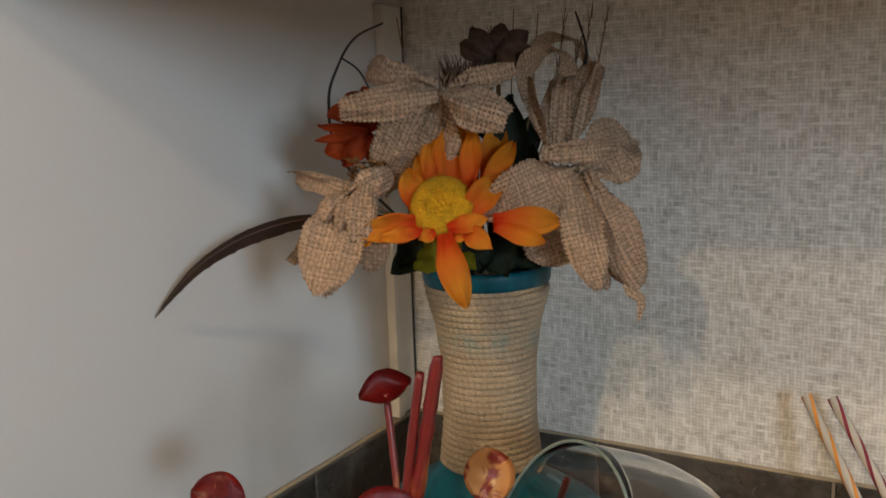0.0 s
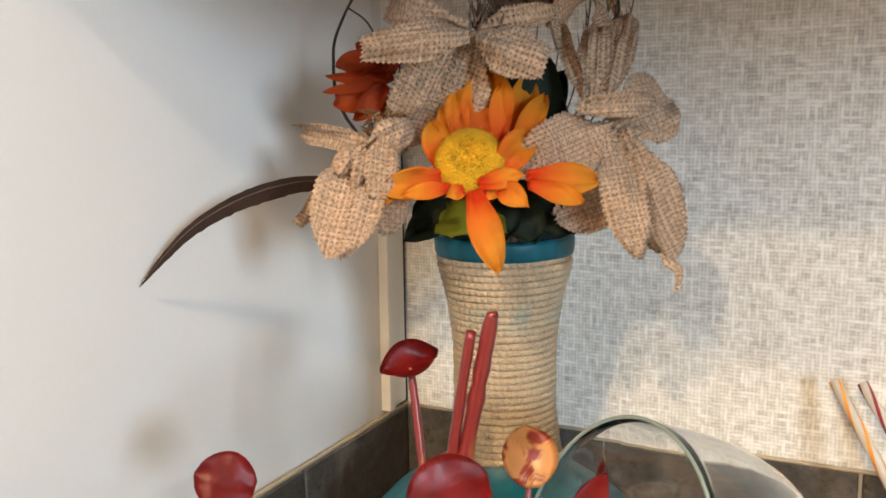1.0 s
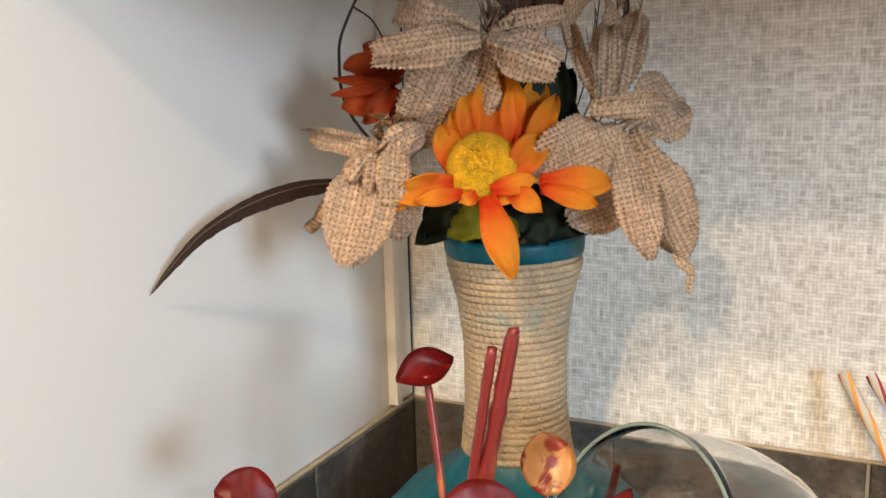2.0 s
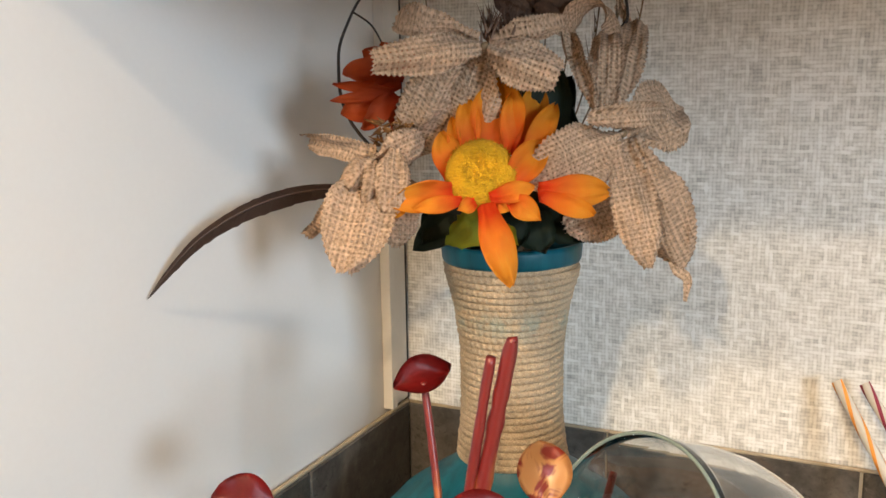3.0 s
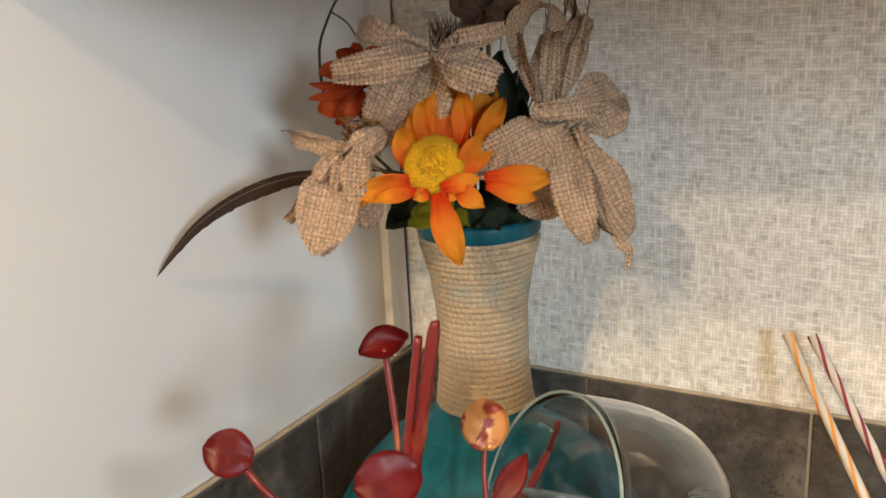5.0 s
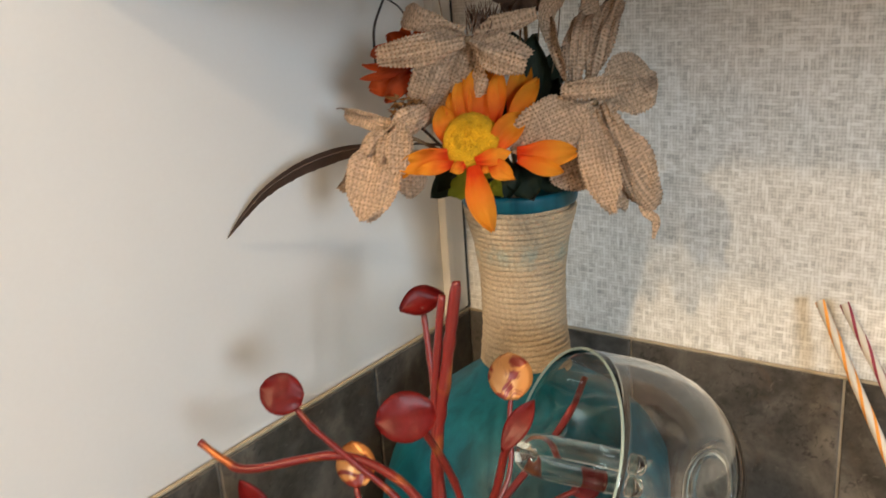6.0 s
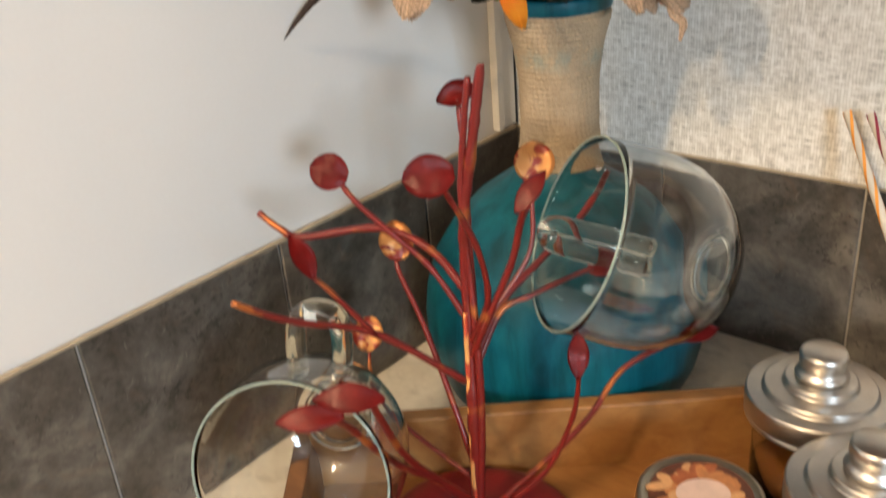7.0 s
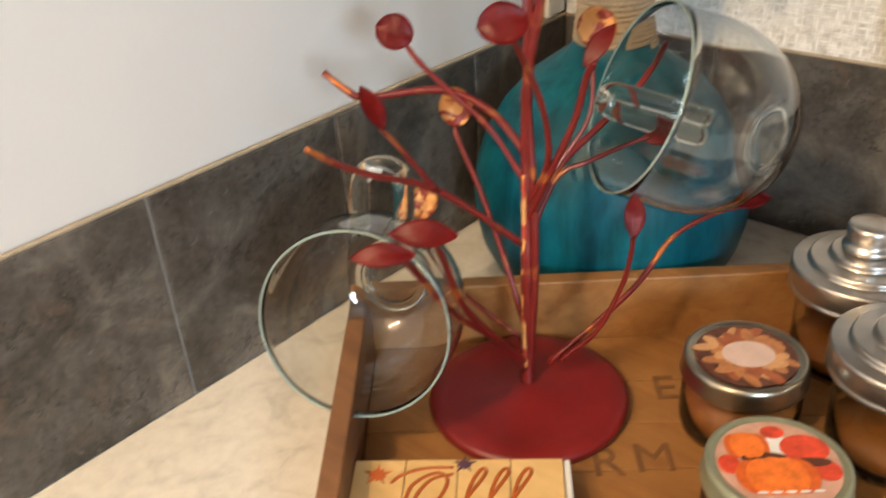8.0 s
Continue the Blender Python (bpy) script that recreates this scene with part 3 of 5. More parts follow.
# upper cabinet over the corner
upper = thing("upper_cabinet", (0.6, -0.15, 1.36), "brown wooden upper cabinet above the counter corner", "cabinet")
part("body", box(0.0, 1.6, -0.33, 0.0, 1.366, 2.05, 0.002), M_CABINET, upper, "", False)
part("bottom_rail", box(0.0, 1.6, -0.35, -0.331, 1.36, 1.414, 0.002), M_CABINET, upper, "", False)
for k in range(4):
    part("door", box(0.004 + 0.4 * k, 0.396 + 0.4 * k, -0.35, -0.331, 1.418, 2.04, 0.003), M_CABINET, upper, "", False)

for lx, ly in LAMPS:
    lamp = thing("ceiling_light", (lx, ly, 2.2), "round white ceiling light", "lamp", "ceiling lights in a row")
    part("rim", lathe([(0, 2.2), (0.09, 2.2), (0.09, 2.185), (0.082, 2.18), (0.082, 2.19), (0, 2.19)], 32, m=Matrix.Translation((lx, ly, 0))), M_TRIM, lamp)

# corner batten on the white wall, with the dark joint beside it
corner_trim = structure("corner_trim", box(-0.003, 0.0015, -0.0285, -0.0022, TILE_TOP + 0.004, 1.36, 0.001), M_TRIM, "white batten covering the wall corner", "trim")
part("lip", box(-0.003, 0.0045, -0.0308, -0.0232, TILE_TOP + 0.004, 1.36, 0.0008), M_TRIM, corner_trim, "", False)
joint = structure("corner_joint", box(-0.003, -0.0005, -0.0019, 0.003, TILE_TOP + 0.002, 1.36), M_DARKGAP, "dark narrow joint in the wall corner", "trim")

# caulk on top of the tile rows
structure("tile_edge_west", sweep([(0.0, -0.62, TILE_TOP + 0.0005), (0.0, -0.3, TILE_TOP + 0.001), (0.0, 0.0, TILE_TOP + 0.0005)], 0.0017, segs=8, n=12, bumpy=0.2), M_CAULK, "cream caulk line above the slate tiles", "trim", True)
structure("tile_edge_north", sweep([(0.0, 0.0, TILE_TOP + 0.0002), (0.6, 0.0, TILE_TOP + 0.0004), (1.4, 0.0, TILE_TOP + 0.0002)], 0.0013, segs=8, n=12, bumpy=0.2), M_CAULK, "cream caulk line above the slate tiles", "trim", True)
grout_w = structure("grout_west", box(-0.003, -0.0005, -0.62, 0.0, TOP, TILE_TOP - 0.001), M_GROUT, "pale grout behind the slate tiles", "grout")
grout_n = structure("grout_north", box(-0.003, 1.4, 0.0005, 0.003, TOP, TILE_TOP - 0.001), M_GROUT, "pale grout behind the slate tiles", "grout")

# ---------------------------------------------------------------- bottle vase
VX, VY = 0.13, -0.1255
vase = thing("bottle_vase", (VX, VY, TOP), "round teal painted bottle vase with a rope-wrapped neck", "vase")
VM = Matrix.Translation((VX, VY, 0))
part("body", lathe([(0, 0.902), (0.07, 0.9005), (0.082, 0.902), (0.093, 0.912), (0.101, 0.93), (0.1055, 0.95), (0.106, 0.97), (0.103, 0.992), (0.095, 1.015), (0.082, 1.036), (0.064, 1.056), (0.046, 1.069), (0.033, 1.078), (0.0265, 1.088), (0.0238, 1.11), (0.0238, 1.144), (0.0268, 1.168), (0.0315, 1.188), (0.0325, 1.192), (0.026, 1.192), (0.022, 1.15), (0.022, 1.1), (0, 1.09)], 64, 0.01, VM), M_TEAL, vase)
part("rim", lathe([(0.0325, 1.1915), (0.0356, 1.1918), (0.0364, 1.1935), (0.0369, 1.1995), (0.0364, 1.2015), (0.035, 1.202), (0.033, 1.2005), (0.032, 1.193)], 64, 0.01, VM), M_TEAL, vase, "teal painted rim")


def neck_radius(z):
    return float(np.interp(z, [1.078, 1.086, 1.11, 1.144, 1.168, 1.187], [0.0295, 0.0268, 0.0243, 0.0243, 0.0275, 0.0325]))


def rope_line():
    pts, turns, per = [], 30, 40
    z0, z1 = 1.0835, 1.1912
    for i in range(turns * per + 1):
        a = 2 * math.pi * i / per
        t = i / (turns * per)
        z = z0 + (z1 - z0) * t + 0.0007 * noise.noise(Vector((math.cos(a), math.sin(a), t * 40)))
        r = neck_radius(z) + 0.0012 + 0.0004 * noise.noise(Vector((math.cos(a) * 2, math.sin(a) * 2, t * 60)))
        pts.append((VX + r * math.cos(a), VY + r * math.sin(a), z))
    return pts


part("rope_wrap", sweep(rope_line(), 0.0022, segs=8, n=1, uvs=True, up=(0, 0, 1)), M_ROPE, vase, "coiled natural jute rope")

# ---------------------------------------------------------------- bouquet
NECK = (VX, VY, 1.17)


def stem(parent, top, mid=None):
    m = mid or ((VX + top[0]) / 2, (VY + top[1]) / 2 + 0.01, (1.19 + top[2]) / 2)
    part("stem", sweep([NECK, (VX * 0.8 + m[0] * 0.2, VY * 0.8 + m[1] * 0.2, 1.2), m, top], 0.0016, 0.0012, 6, 4), M_STALK, parent)


def spike(bm, a, b, r):
    """A thin three-sided bristle."""
    d = (b - a).normalized()
    s = d.cross(Vector((0.31, 0.2, 0.93))).normalized() * r
    u = d.cross(s)
    p = [bm.verts.new(a + s), bm.verts.new(a - s * 0.5 + u * 0.87), bm.verts.new(a - s * 0.5 - u * 0.87), bm.verts.new(b)]
    for i in range(3):
        bm.faces.new((p[i], p[(i + 1) % 3], p[3]))


def burlap_flower(knot, label, petals, dark=False):
    """petals: base, tip, width, bow, cup, twist, roll, crease, tilt, shape."""
    f = thing("burlap_flower", knot, label, "artificial flower", "burlap flowers in the vase")
    behind = Vector(knot) + (Vector(knot) - FRONT).normalized() * 0.012
    stem(f, tuple(behind))
    for i, (b, t, w, bow, cup, tw, ro, cr, ti, shape) in enumerate(petals):
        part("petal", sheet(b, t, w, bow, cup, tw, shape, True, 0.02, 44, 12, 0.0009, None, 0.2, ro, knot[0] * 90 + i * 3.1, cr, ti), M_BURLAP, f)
    if dark:
        random.seed(8)
        bm = bmesh.new()
        for q in range(70):
            c = Vector(knot) + Vector((0.003, 0.009, 0.004)) + Vector((random.uniform(-0.008, 0.008), random.uniform(-0.006, 0.006), random.uniform(-0.003, 0.003)))
            spike(bm, c, c + Vector((random.uniform(-0.007, 0.007), random.uniform(-0.004, 0.004), random.uniform(0.008, 0.016))), 0.0007)
        part("seed_head", bm, M_SEED, f, "dark brown bristly seed head")
    part("knot", lathe([(0, -0.002), (0.0018, -0.0014), (0.0024, 0.0), (0.0018, 0.0014), (0, 0.002)], 14, 0.4, Matrix.Translation(Vector(knot) + (FRONT - Vector(knot)).normalized() * 0.001)), M_STALK, f, "gathered cloth knot")
    return f


burlap_flower((0.1455, -0.1965, 1.2975), "beige burlap flower with folded petals at the top of the bouquet", [
    ((0.1417, -0.1935, 1.3004), (0.1015, -0.2007, 1.3091), 0.0176, 0.10, -0.30, 0.35, 0.25, -0.20, 0.50, 'oval'),
    ((0.1454, -0.2004, 1.2968), (0.1096, -0.2298, 1.2916), 0.0169, 0.10, -0.26, 0.10, 0.06, -0.22, -0.10, 'blunt'),
    ((0.1320, -0.1866, 1.2961), (0.0986, -0.1793, 1.2453), 0.0320, 0.08, -0.24, 0.10, 0.06, -0.10, 0.20, 'oval'),
    ((0.1425, -0.1861, 1.2963), (0.1191, -0.1765, 1.2445), 0.0276, 0.05, -0.24, -0.10, 0.06, 0.16, -0.20, 'oval'),
    ((0.1472, -0.1974, 1.2964), (0.1764, -0.1904, 1.2848), 0.0219, 0.10, -0.18, 0.10, 0.08, -0.20, 0.10, 'blunt'),
    ((0.1455, -0.1919, 1.2994), (0.1742, -0.1733, 1.3068), 0.0136, 0.18, -0.35, -0.30, 0.20, 0.0, -0.50, 'blunt'),
    ((0.1397, -0.1766, 1.2942), (0.1365, -0.1559, 1.2711), 0.0182, 0.08, -0.20, 0.0, 0.0, 0.0, 0.0, 'oval'),
], True)
AWAY, ASIDE = Vector((-0.42, 0.89, -0.18)), Vector((0.9, 0.43, -0.01))
looped = burlap_flower((0.1845, -0.1585, 1.2695), "beige burlap flower with tall looped petals behind the others", [
    ((0.1857, -0.1558, 1.2673), (0.1803, -0.1315, 1.3097), 0.0172, 0.16, -0.25, 0.1, 0.25, 0.14, 0.25, 'blunt'),
    ((0.1834, -0.1589, 1.2687), (0.1684, -0.1497, 1.3037), 0.0103, 0.10, 0.30, -0.2, 0.0, 0.0, 0.7, 'blunt'),
    ((0.1871, -0.1414, 1.2681), (0.1882, -0.1090, 1.3132), 0.0188, 0.10, -0.30, 0.2, 0.1, 0.15, 0.2, 'blunt'),
])
part("petal", ribbon([(0.1687, -0.1566, 1.2914), (0.1665, -0.1554, 1.3025), (0.1674, -0.1485, 1.3118), (0.1731, -0.1381, 1.3163), (0.1800, -0.1286, 1.3135), (0.1851, -0.1263, 1.3020), (0.1864, -0.1302, 1.2914)], 0.0155, (AWAY + 0.45 * ASIDE, AWAY * 0.5 + ASIDE * 0.9), 0.03, 4.0), M_BURLAP, looped)
part("petal", ribbon([(0.1551, -0.1332, 1.3053), (0.1579, -0.1245, 1.3189), (0.1656, -0.1127, 1.3258), (0.1773, -0.1031, 1.3233), (0.1840, -0.1002, 1.3112)], 0.018, (AWAY + 0.4 * ASIDE, AWAY + 0.6 * ASIDE), 0.03, 9.0), M_BURLAP, looped)
drooping = burlap_flower((0.1932, -0.1478, 1.2585), "large beige burlap flower drooping over the vase rim", [
    ((0.1928, -0.1480, 1.2560), (0.1603, -0.1851, 1.2385), 0.0315, 0.10, -0.16, 0.10, 0.02, 0.10, 0.05, 'oval'),
    ((0.1897, -0.1399, 1.2586), (0.2127, -0.1064, 1.2696), 0.0356, 0.18, -0.22, 0.10, 0.14, 0.12, 0.0, 'oval'),
    ((0.1937, -0.1408, 1.2561), (0.2181, -0.1265, 1.1930), 0.0289, 0.12, -0.22, 0.10, 0.04, -0.12, -0.35, 'oval'),
    ((0.1927, -0.1515, 1.2557), (0.2093, -0.1587, 1.1991), 0.0215, 0.14, -0.22, -0.10, 0.0, 0.14, 0.35, 'oval'),
    ((0.1930, -0.1322, 1.2232), (0.1679, -0.1549, 1.2147), 0.0248, 0.10, -0.20, 0.10, 0.05, 0.14, 0.0, 'oval'),
    ((0.1975, -0.1341, 1.2144), (0.2046, -0.1328, 1.1937), 0.0098, 0.10, -0.30, 0.2, 0.0, 0.0, 0.0, 'oval'),
    ((0.2095, -0.1309, 1.2678), (0.1809, -0.1628, 1.2663), 0.0129, 0.20, 0.36, -0.3, 0.0, 0.0, 0.35, 'blunt'),
])
part("loose_strip", ribbon([(0.2130, -0.1323, 1.2041), (0.2162, -0.1307, 1.1936), (0.2211, -0.1272, 1.1883), (0.2209, -0.1295, 1.1777)], 0.0055, (ASIDE, ASIDE + 0.6 * AWAY), 0.05, 6.0), M_BURLAP, drooping, "frayed dangling strip")
burlap_flower((0.0995, -0.2135, 1.2505), "small beige burlap flower beside the feather", [
    ((0.0966, -0.2071, 1.2516), (0.0559, -0.2005, 1.2571), 0.0119, 0.06, 0.30, 0.5, 0.0, 0.0, 0.3, 'strip'),
    ((0.0985, -0.2136, 1.2482), (0.0968, -0.2372, 1.2040), 0.0308, 0.12, -0.20, 0.0, 0.05, 0.14, 0.0, 'oval'),
    ((0.0928, -0.2130, 1.2425), (0.0689, -0.2211, 1.2148), 0.0111, 0.12, -0.45, 0.6, 0.0, 0.0, 0.6, 'blunt'),
    ((0.0999, -0.2151, 1.2489), (0.1153, -0.1946, 1.2582), 0.0165, 0.16, -0.35, 0.2, 0.1, 0.14, -0.4, 'blunt'),
    ((0.1103, -0.2133, 1.2554), (0.1129, -0.2243, 1.2289), 0.0155, 0.14, -0.30, -0.3, 0.05, 0.14, 0.3, 'blunt'),
    ((0.1004, -0.2168, 1.2505), (0.0946, -0.2286, 1.2397), 0.0117, 0.22, -0.45, 0.3, 0.2, 0.0, 0.0, 'blunt'),
    ((0.1028, -0.2180, 1.2502), (0.1038, -0.2275, 1.2342), 0.0078, 0.22, -0.45, 0.3, 0.2, 0.0, 0.0, 'blunt'),
    ((0.1048, -0.1995, 1.2369), (0.1039, -0.2034, 1.2095), 0.0190, 0.10, -0.20, 0.2, 0.0, 0.1, 0.0, 'oval'),
    ((0.0977, -0.2069, 1.2501), (0.1096, -0.1936, 1.2540), 0.0112, 0.15, -0.4, 0.5, 0.2, 0.0, 0.0, 'oval'),
])

sunflower = thing("sunflower", (0.1431, -0.1935, 1.244), "orange cloth sunflower with a fuzzy yellow centre", "artificial flower")
S_N = (FRONT + Vector((0, 0, 0.12)) - Vector((0.1431, -0.1935, 1.244))).normalized()
S_Q = S_N.to_track_quat("Z", "Y").to_matrix().to_4x4()
stem(sunflower, (0.1405, -0.188, 1.242))
part("disc", lathe([(0, 0.0082), (0.005, 0.0078), (0.010, 0.0062), (0.0135, 0.0036), (0.0153, 0.0002), (0.0155, -0.002), (0.012, -0.005), (0, -0.006)], 40, 0.02, Matrix.Translation((0.1427, -0.1958, 1.2435)) @ S_Q), M_DISC, sunflower, "fuzzy yellow centre")
random.seed(21)
bm = bmesh.new()
for q in range(2600):
    r, a = 0.0152 * math.sqrt(random.random()), random.uniform(0, 2 * math.pi)
    c = Vector((r * math.cos(a), r * math.sin(a), 0.0080 - 0.0082 * (r / 0.0153) ** 2.6))
    up = (Vector((c.x * 0.9, c.y * 0.9, 0.010)).normalized() + Vector((random.uniform(-0.5, 0.5), random.uniform(-0.5, 0.5), 0))).normalized()
    spike(bm, c, c + up * random.uniform(0.0009, 0.0020), 0.00022)
turned(bm, Matrix.Translation((0.1427, -0.1958, 1.2435)) @ S_Q)
part("fuzz", bm, M_DISC, sunflower, "", False)
for i, (b, t, w, bow, cup, tw) in enumerate([
    ((0.1340, -0.2020, 1.2364), (0.1120, -0.2245, 1.2327), 0.0136, 0.14, 0.25, 0.2),
    ((0.1398, -0.2090, 1.2330), (0.1244, -0.2235, 1.2308), 0.0077, 0.12, 0.20, 0.1),
    ((0.1167, -0.2153, 1.2338), (0.1145, -0.2224, 1.2263), 0.0049, 0.1, 0.2, 0.1),
    ((0.1299, -0.1965, 1.2396), (0.1234, -0.1950, 1.2618), 0.0135, 0.10, 0.35, -0.3),
    ((0.1309, -0.1949, 1.2450), (0.1258, -0.1880, 1.2683), 0.0065, 0.06, 0.3, 0.1),
    ((0.1365, -0.1913, 1.2499), (0.1315, -0.1858, 1.2769), 0.0116, 0.06, 0.25, 0.1),
    ((0.1451, -0.1872, 1.2497), (0.1448, -0.1758, 1.2837), 0.0242, 0.05, 0.30, 0.0),
    ((0.1516, -0.1839, 1.2509), (0.1516, -0.1780, 1.2792), 0.0110, 0.06, 0.35, -0.2),
    ((0.1541, -0.1691, 1.2511), (0.1536, -0.1518, 1.2814), 0.0141, 0.05, 0.2, -0.1),
    ((0.1560, -0.1814, 1.2420), (0.1649, -0.1593, 1.2737), 0.0117, 0.06, 0.35, -0.2),
    ((0.1539, -0.1948, 1.2364), (0.1645, -0.1766, 1.2564), 0.0149, 0.10, 0.35, -0.2),
    ((0.1502, -0.2039, 1.2339), (0.1680, -0.1966, 1.2386), 0.0092, 0.14, 0.3, 0.1),
    ((0.1579, -0.2002, 1.2338), (0.1720, -0.2020, 1.2255), 0.0110, 0.16, 0.25, 0.1),
    ((0.1660, -0.1870, 1.2355), (0.1946, -0.1691, 1.2346), 0.0149, 0.08, 0.25, -0.2),
    ((0.1682, -0.1897, 1.2339), (0.1902, -0.1799, 1.2253), 0.0098, 0.08, 0.25, 0.2),
    ((0.1486, -0.2051, 1.2315), (0.1639, -0.2136, 1.1990), 0.0148, 0.14, -0.28, 0.15),
    ((0.1441, -0.2049, 1.2322), (0.1394, -0.2122, 1.2295), 0.0072, 0.1, 0.2, 0.1),
    ((0.1518, -0.2013, 1.2317), (0.1589, -0.2029, 1.2293), 0.0072, 0.1, 0.2, 0.1),
]):
    part("petal", sheet(b, t, w, bow, cup, tw, "broad", False, 0.0, 18, 10, 0.0006, None, 0.16, 0.12, i * 2.3, 0.12 * (-1) ** i), M_PETAL, sunflower)

rust = thing("rust_flower", (0.086, -0.172, 1.279), "rust-orange cloth flower partly hidden by burlap petals", "artificial flower")
stem(rust, (0.088, -0.168, 1.276))
for i, (b, t, w) in enumerate([
    ((0.087, -0.171, 1.287), (0.065, -0.181, 1.289), 0.0165), ((0.090, -0.176, 1.279), (0.064, -0.189, 1.283), 0.0060),
    ((0.089, -0.177, 1.278), (0.065, -0.193, 1.275), 0.0058), ((0.090, -0.175, 1.275), (0.069, -0.190, 1.269), 0.0165),
    ((0.083, -0.170, 1.287), (0.078, -0.165, 1.303), 0.0125), ((0.090, -0.173, 1.275), (0.090, -0.177, 1.260), 0.0115),
    ((0.088, -0.168, 1.286), (0.072, -0.173, 1.299), 0.0135), ((0.089, -0.167, 1.283), (0.071, -0.176, 1.279), 0.0125),
    ((0.088, -0.171, 1.284), (0.092, -0.164, 1.302), 0.0150), ((0.092, -0.178, 1.278), (0.080, -0.190, 1.262), 0.0120),
]):
    part("petal", sheet(b, t, w * 0.95, 0.12, 0.3 if i % 2 else -0.3, 0.3, "broad", False, 0.0, 14, 8, 0.0007, None, 0.25, 0.1, 50 + i * 1.7, 0.12, 0.3 - 0.2 * (i % 4)), M_RUST, rust)

random.seed(14)
bm = bmesh.new()
for q in range(90):
    c = Vector((0.100, -0.193, 1.260)) + Vector((random.uniform(-0.010, 0.010), random.uniform(-0.006, 0.006), random.uniform(-0.006, 0.006)))
    spike(bm, c, c + Vector((random.uniform(-0.005, 0.005), random.uniform(-0.006, 0.0), random.uniform(-0.004, 0.004))), 0.0011)
part("chaff", bm, M_CHAFF, rust, "ochre dried chaff")

greens = thing("leaf_sprig", (VX, VY, 1.2), "dark green cloth leaves at the mouth of the vase", "leaves")
for i, (b, t, w) in enumerate([
    ((0.118, -0.160, 1.222), (0.099, -0.177, 1.203), 0.0175), ((0.148, -0.156, 1.224), (0.161, -0.162, 1.203), 0.0200),
    ((0.152, -0.147, 1.224), (0.174, -0.143, 1.206), 0.0200), ((0.142, -0.160, 1.224), (0.149, -0.169, 1.205), 0.0175),
    ((0.112, -0.160, 1.226), (0.103, -0.176, 1.206), 0.0160), ((0.145, -0.128, 1.25), (0.156, -0.106, 1.284), 0.0175),
    ((0.137, -0.130, 1.27), (0.128, -0.125, 1.296), 0.0175), ((0.124, -0.158, 1.224), (0.130, -0.165, 1.204), 0.0150),
    ((0.134, -0.150, 1.21), (0.139, -0.165, 1.232), 0.0250), ((0.120, -0.150, 1.21), (0.112, -0.165, 1.236), 0.0250),
    ((0.150, -0.145, 1.21), (0.168, -0.150, 1.242), 0.0250), ((0.150, -0.135, 1.22), (0.165, -0.132, 1.27), 0.0250),
    ((0.130, -0.150, 1.24), (0.125, -0.160, 1.28), 0.0280), ((0.155, -0.150, 1.25), (0.160, -0.150, 1.296), 0.0240),
]):
    part("leaf", sheet(b, t, w, 0.1, 0.2, 0.2, "leaf", False, 0.06, 10, 6, 0.0006, None, 0.2, 0.0, 80 + i * 1.3), M_LEAF, greens)
stem(greens, (0.133, -0.14, 1.25))
part("leaf", sheet((0.144, -0.180, 1.224), (0.1245, -0.195, 1.2105), 0.0170, 0.08, 0.15, 0.0, "leaf", False, 0.16, 22, 6, 0.0006, None, 0.15, 0.0, 99), M_LIME, greens, "lime-green serrated leaf")
part("leaf", sheet((0.146, -0.182, 1.218), (0.158, -0.19, 1.2115), 0.0090, 0.08, 0.15, 0.0, "leaf", False, 0.08, 12, 6, 0.0006, None, 0.15, 0.0, 97), M_LIME, greens, "lime-green serrated leaf")

feather = thing("feather", (0.075, -0.16, 1.232), "long curved dark brown feather in the bouquet", "feather")
FEATHER_LINE = [(0.0781, -0.1625, 1.2319), (0.0608, -0.1765, 1.2316), (0.0490, -0.1899, 1.2318), (0.0402, -0.2013, 1.2297), (0.0319, -0.2128, 1.2259), (0.0234, -0.2237, 1.2199), (0.0154, -0.2349, 1.2115), (0.0077, -0.2444, 1.1999), (0.0009, -0.2510, 1.1887)]
part("shaft", sweep([(0.12, -0.135, 1.2), (0.1, -0.148, 1.226)] + FEATHER_LINE, 0.0009, 0.0003, 6, 6), M_FEATHER, feather)


def vane(side):
    line = smooth_line(FEATHER_LINE, 6)
    bm = bmesh.new()
    layer = bm.loops.layers.uv.new("UVMap")
    prev = None
    for i, p in enumerate(line):
        k = i / (len(line) - 1)
        t = (line[min(i + 1, len(line) - 1)] - line[max(i - 1, 0)]).normalized()
        s = t.cross(FRONT - p).normalized() * side
        w = (0.0034 if side > 0 else 0.0064) * (min(1, 0.55 + 1.2 * k) * (1 - k ** 2.2) ** 0.9) + 0.0001
        a, b = bm.verts.new(p), bm.verts.new(p + s * w * (1 + 0.15 * noise.noise(Vector((k * 40, side, 0)))) + t * 0.003)
        if prev:
            f = bm.faces.new((prev[0], a, b, prev[1]))
            for l, uv in zip(f.loops, ((0, k), (0, k), (side, k), (side, k))):
                l[layer].uv = uv
        prev = (a, b)
    bmesh.ops.solidify(bm, geom=bm.faces[:], thickness=0.0003)
    return bm


part("vane", vane(1), M_FEATHER, feather)
part("vane", vane(-1), M_FEATHER, feather)

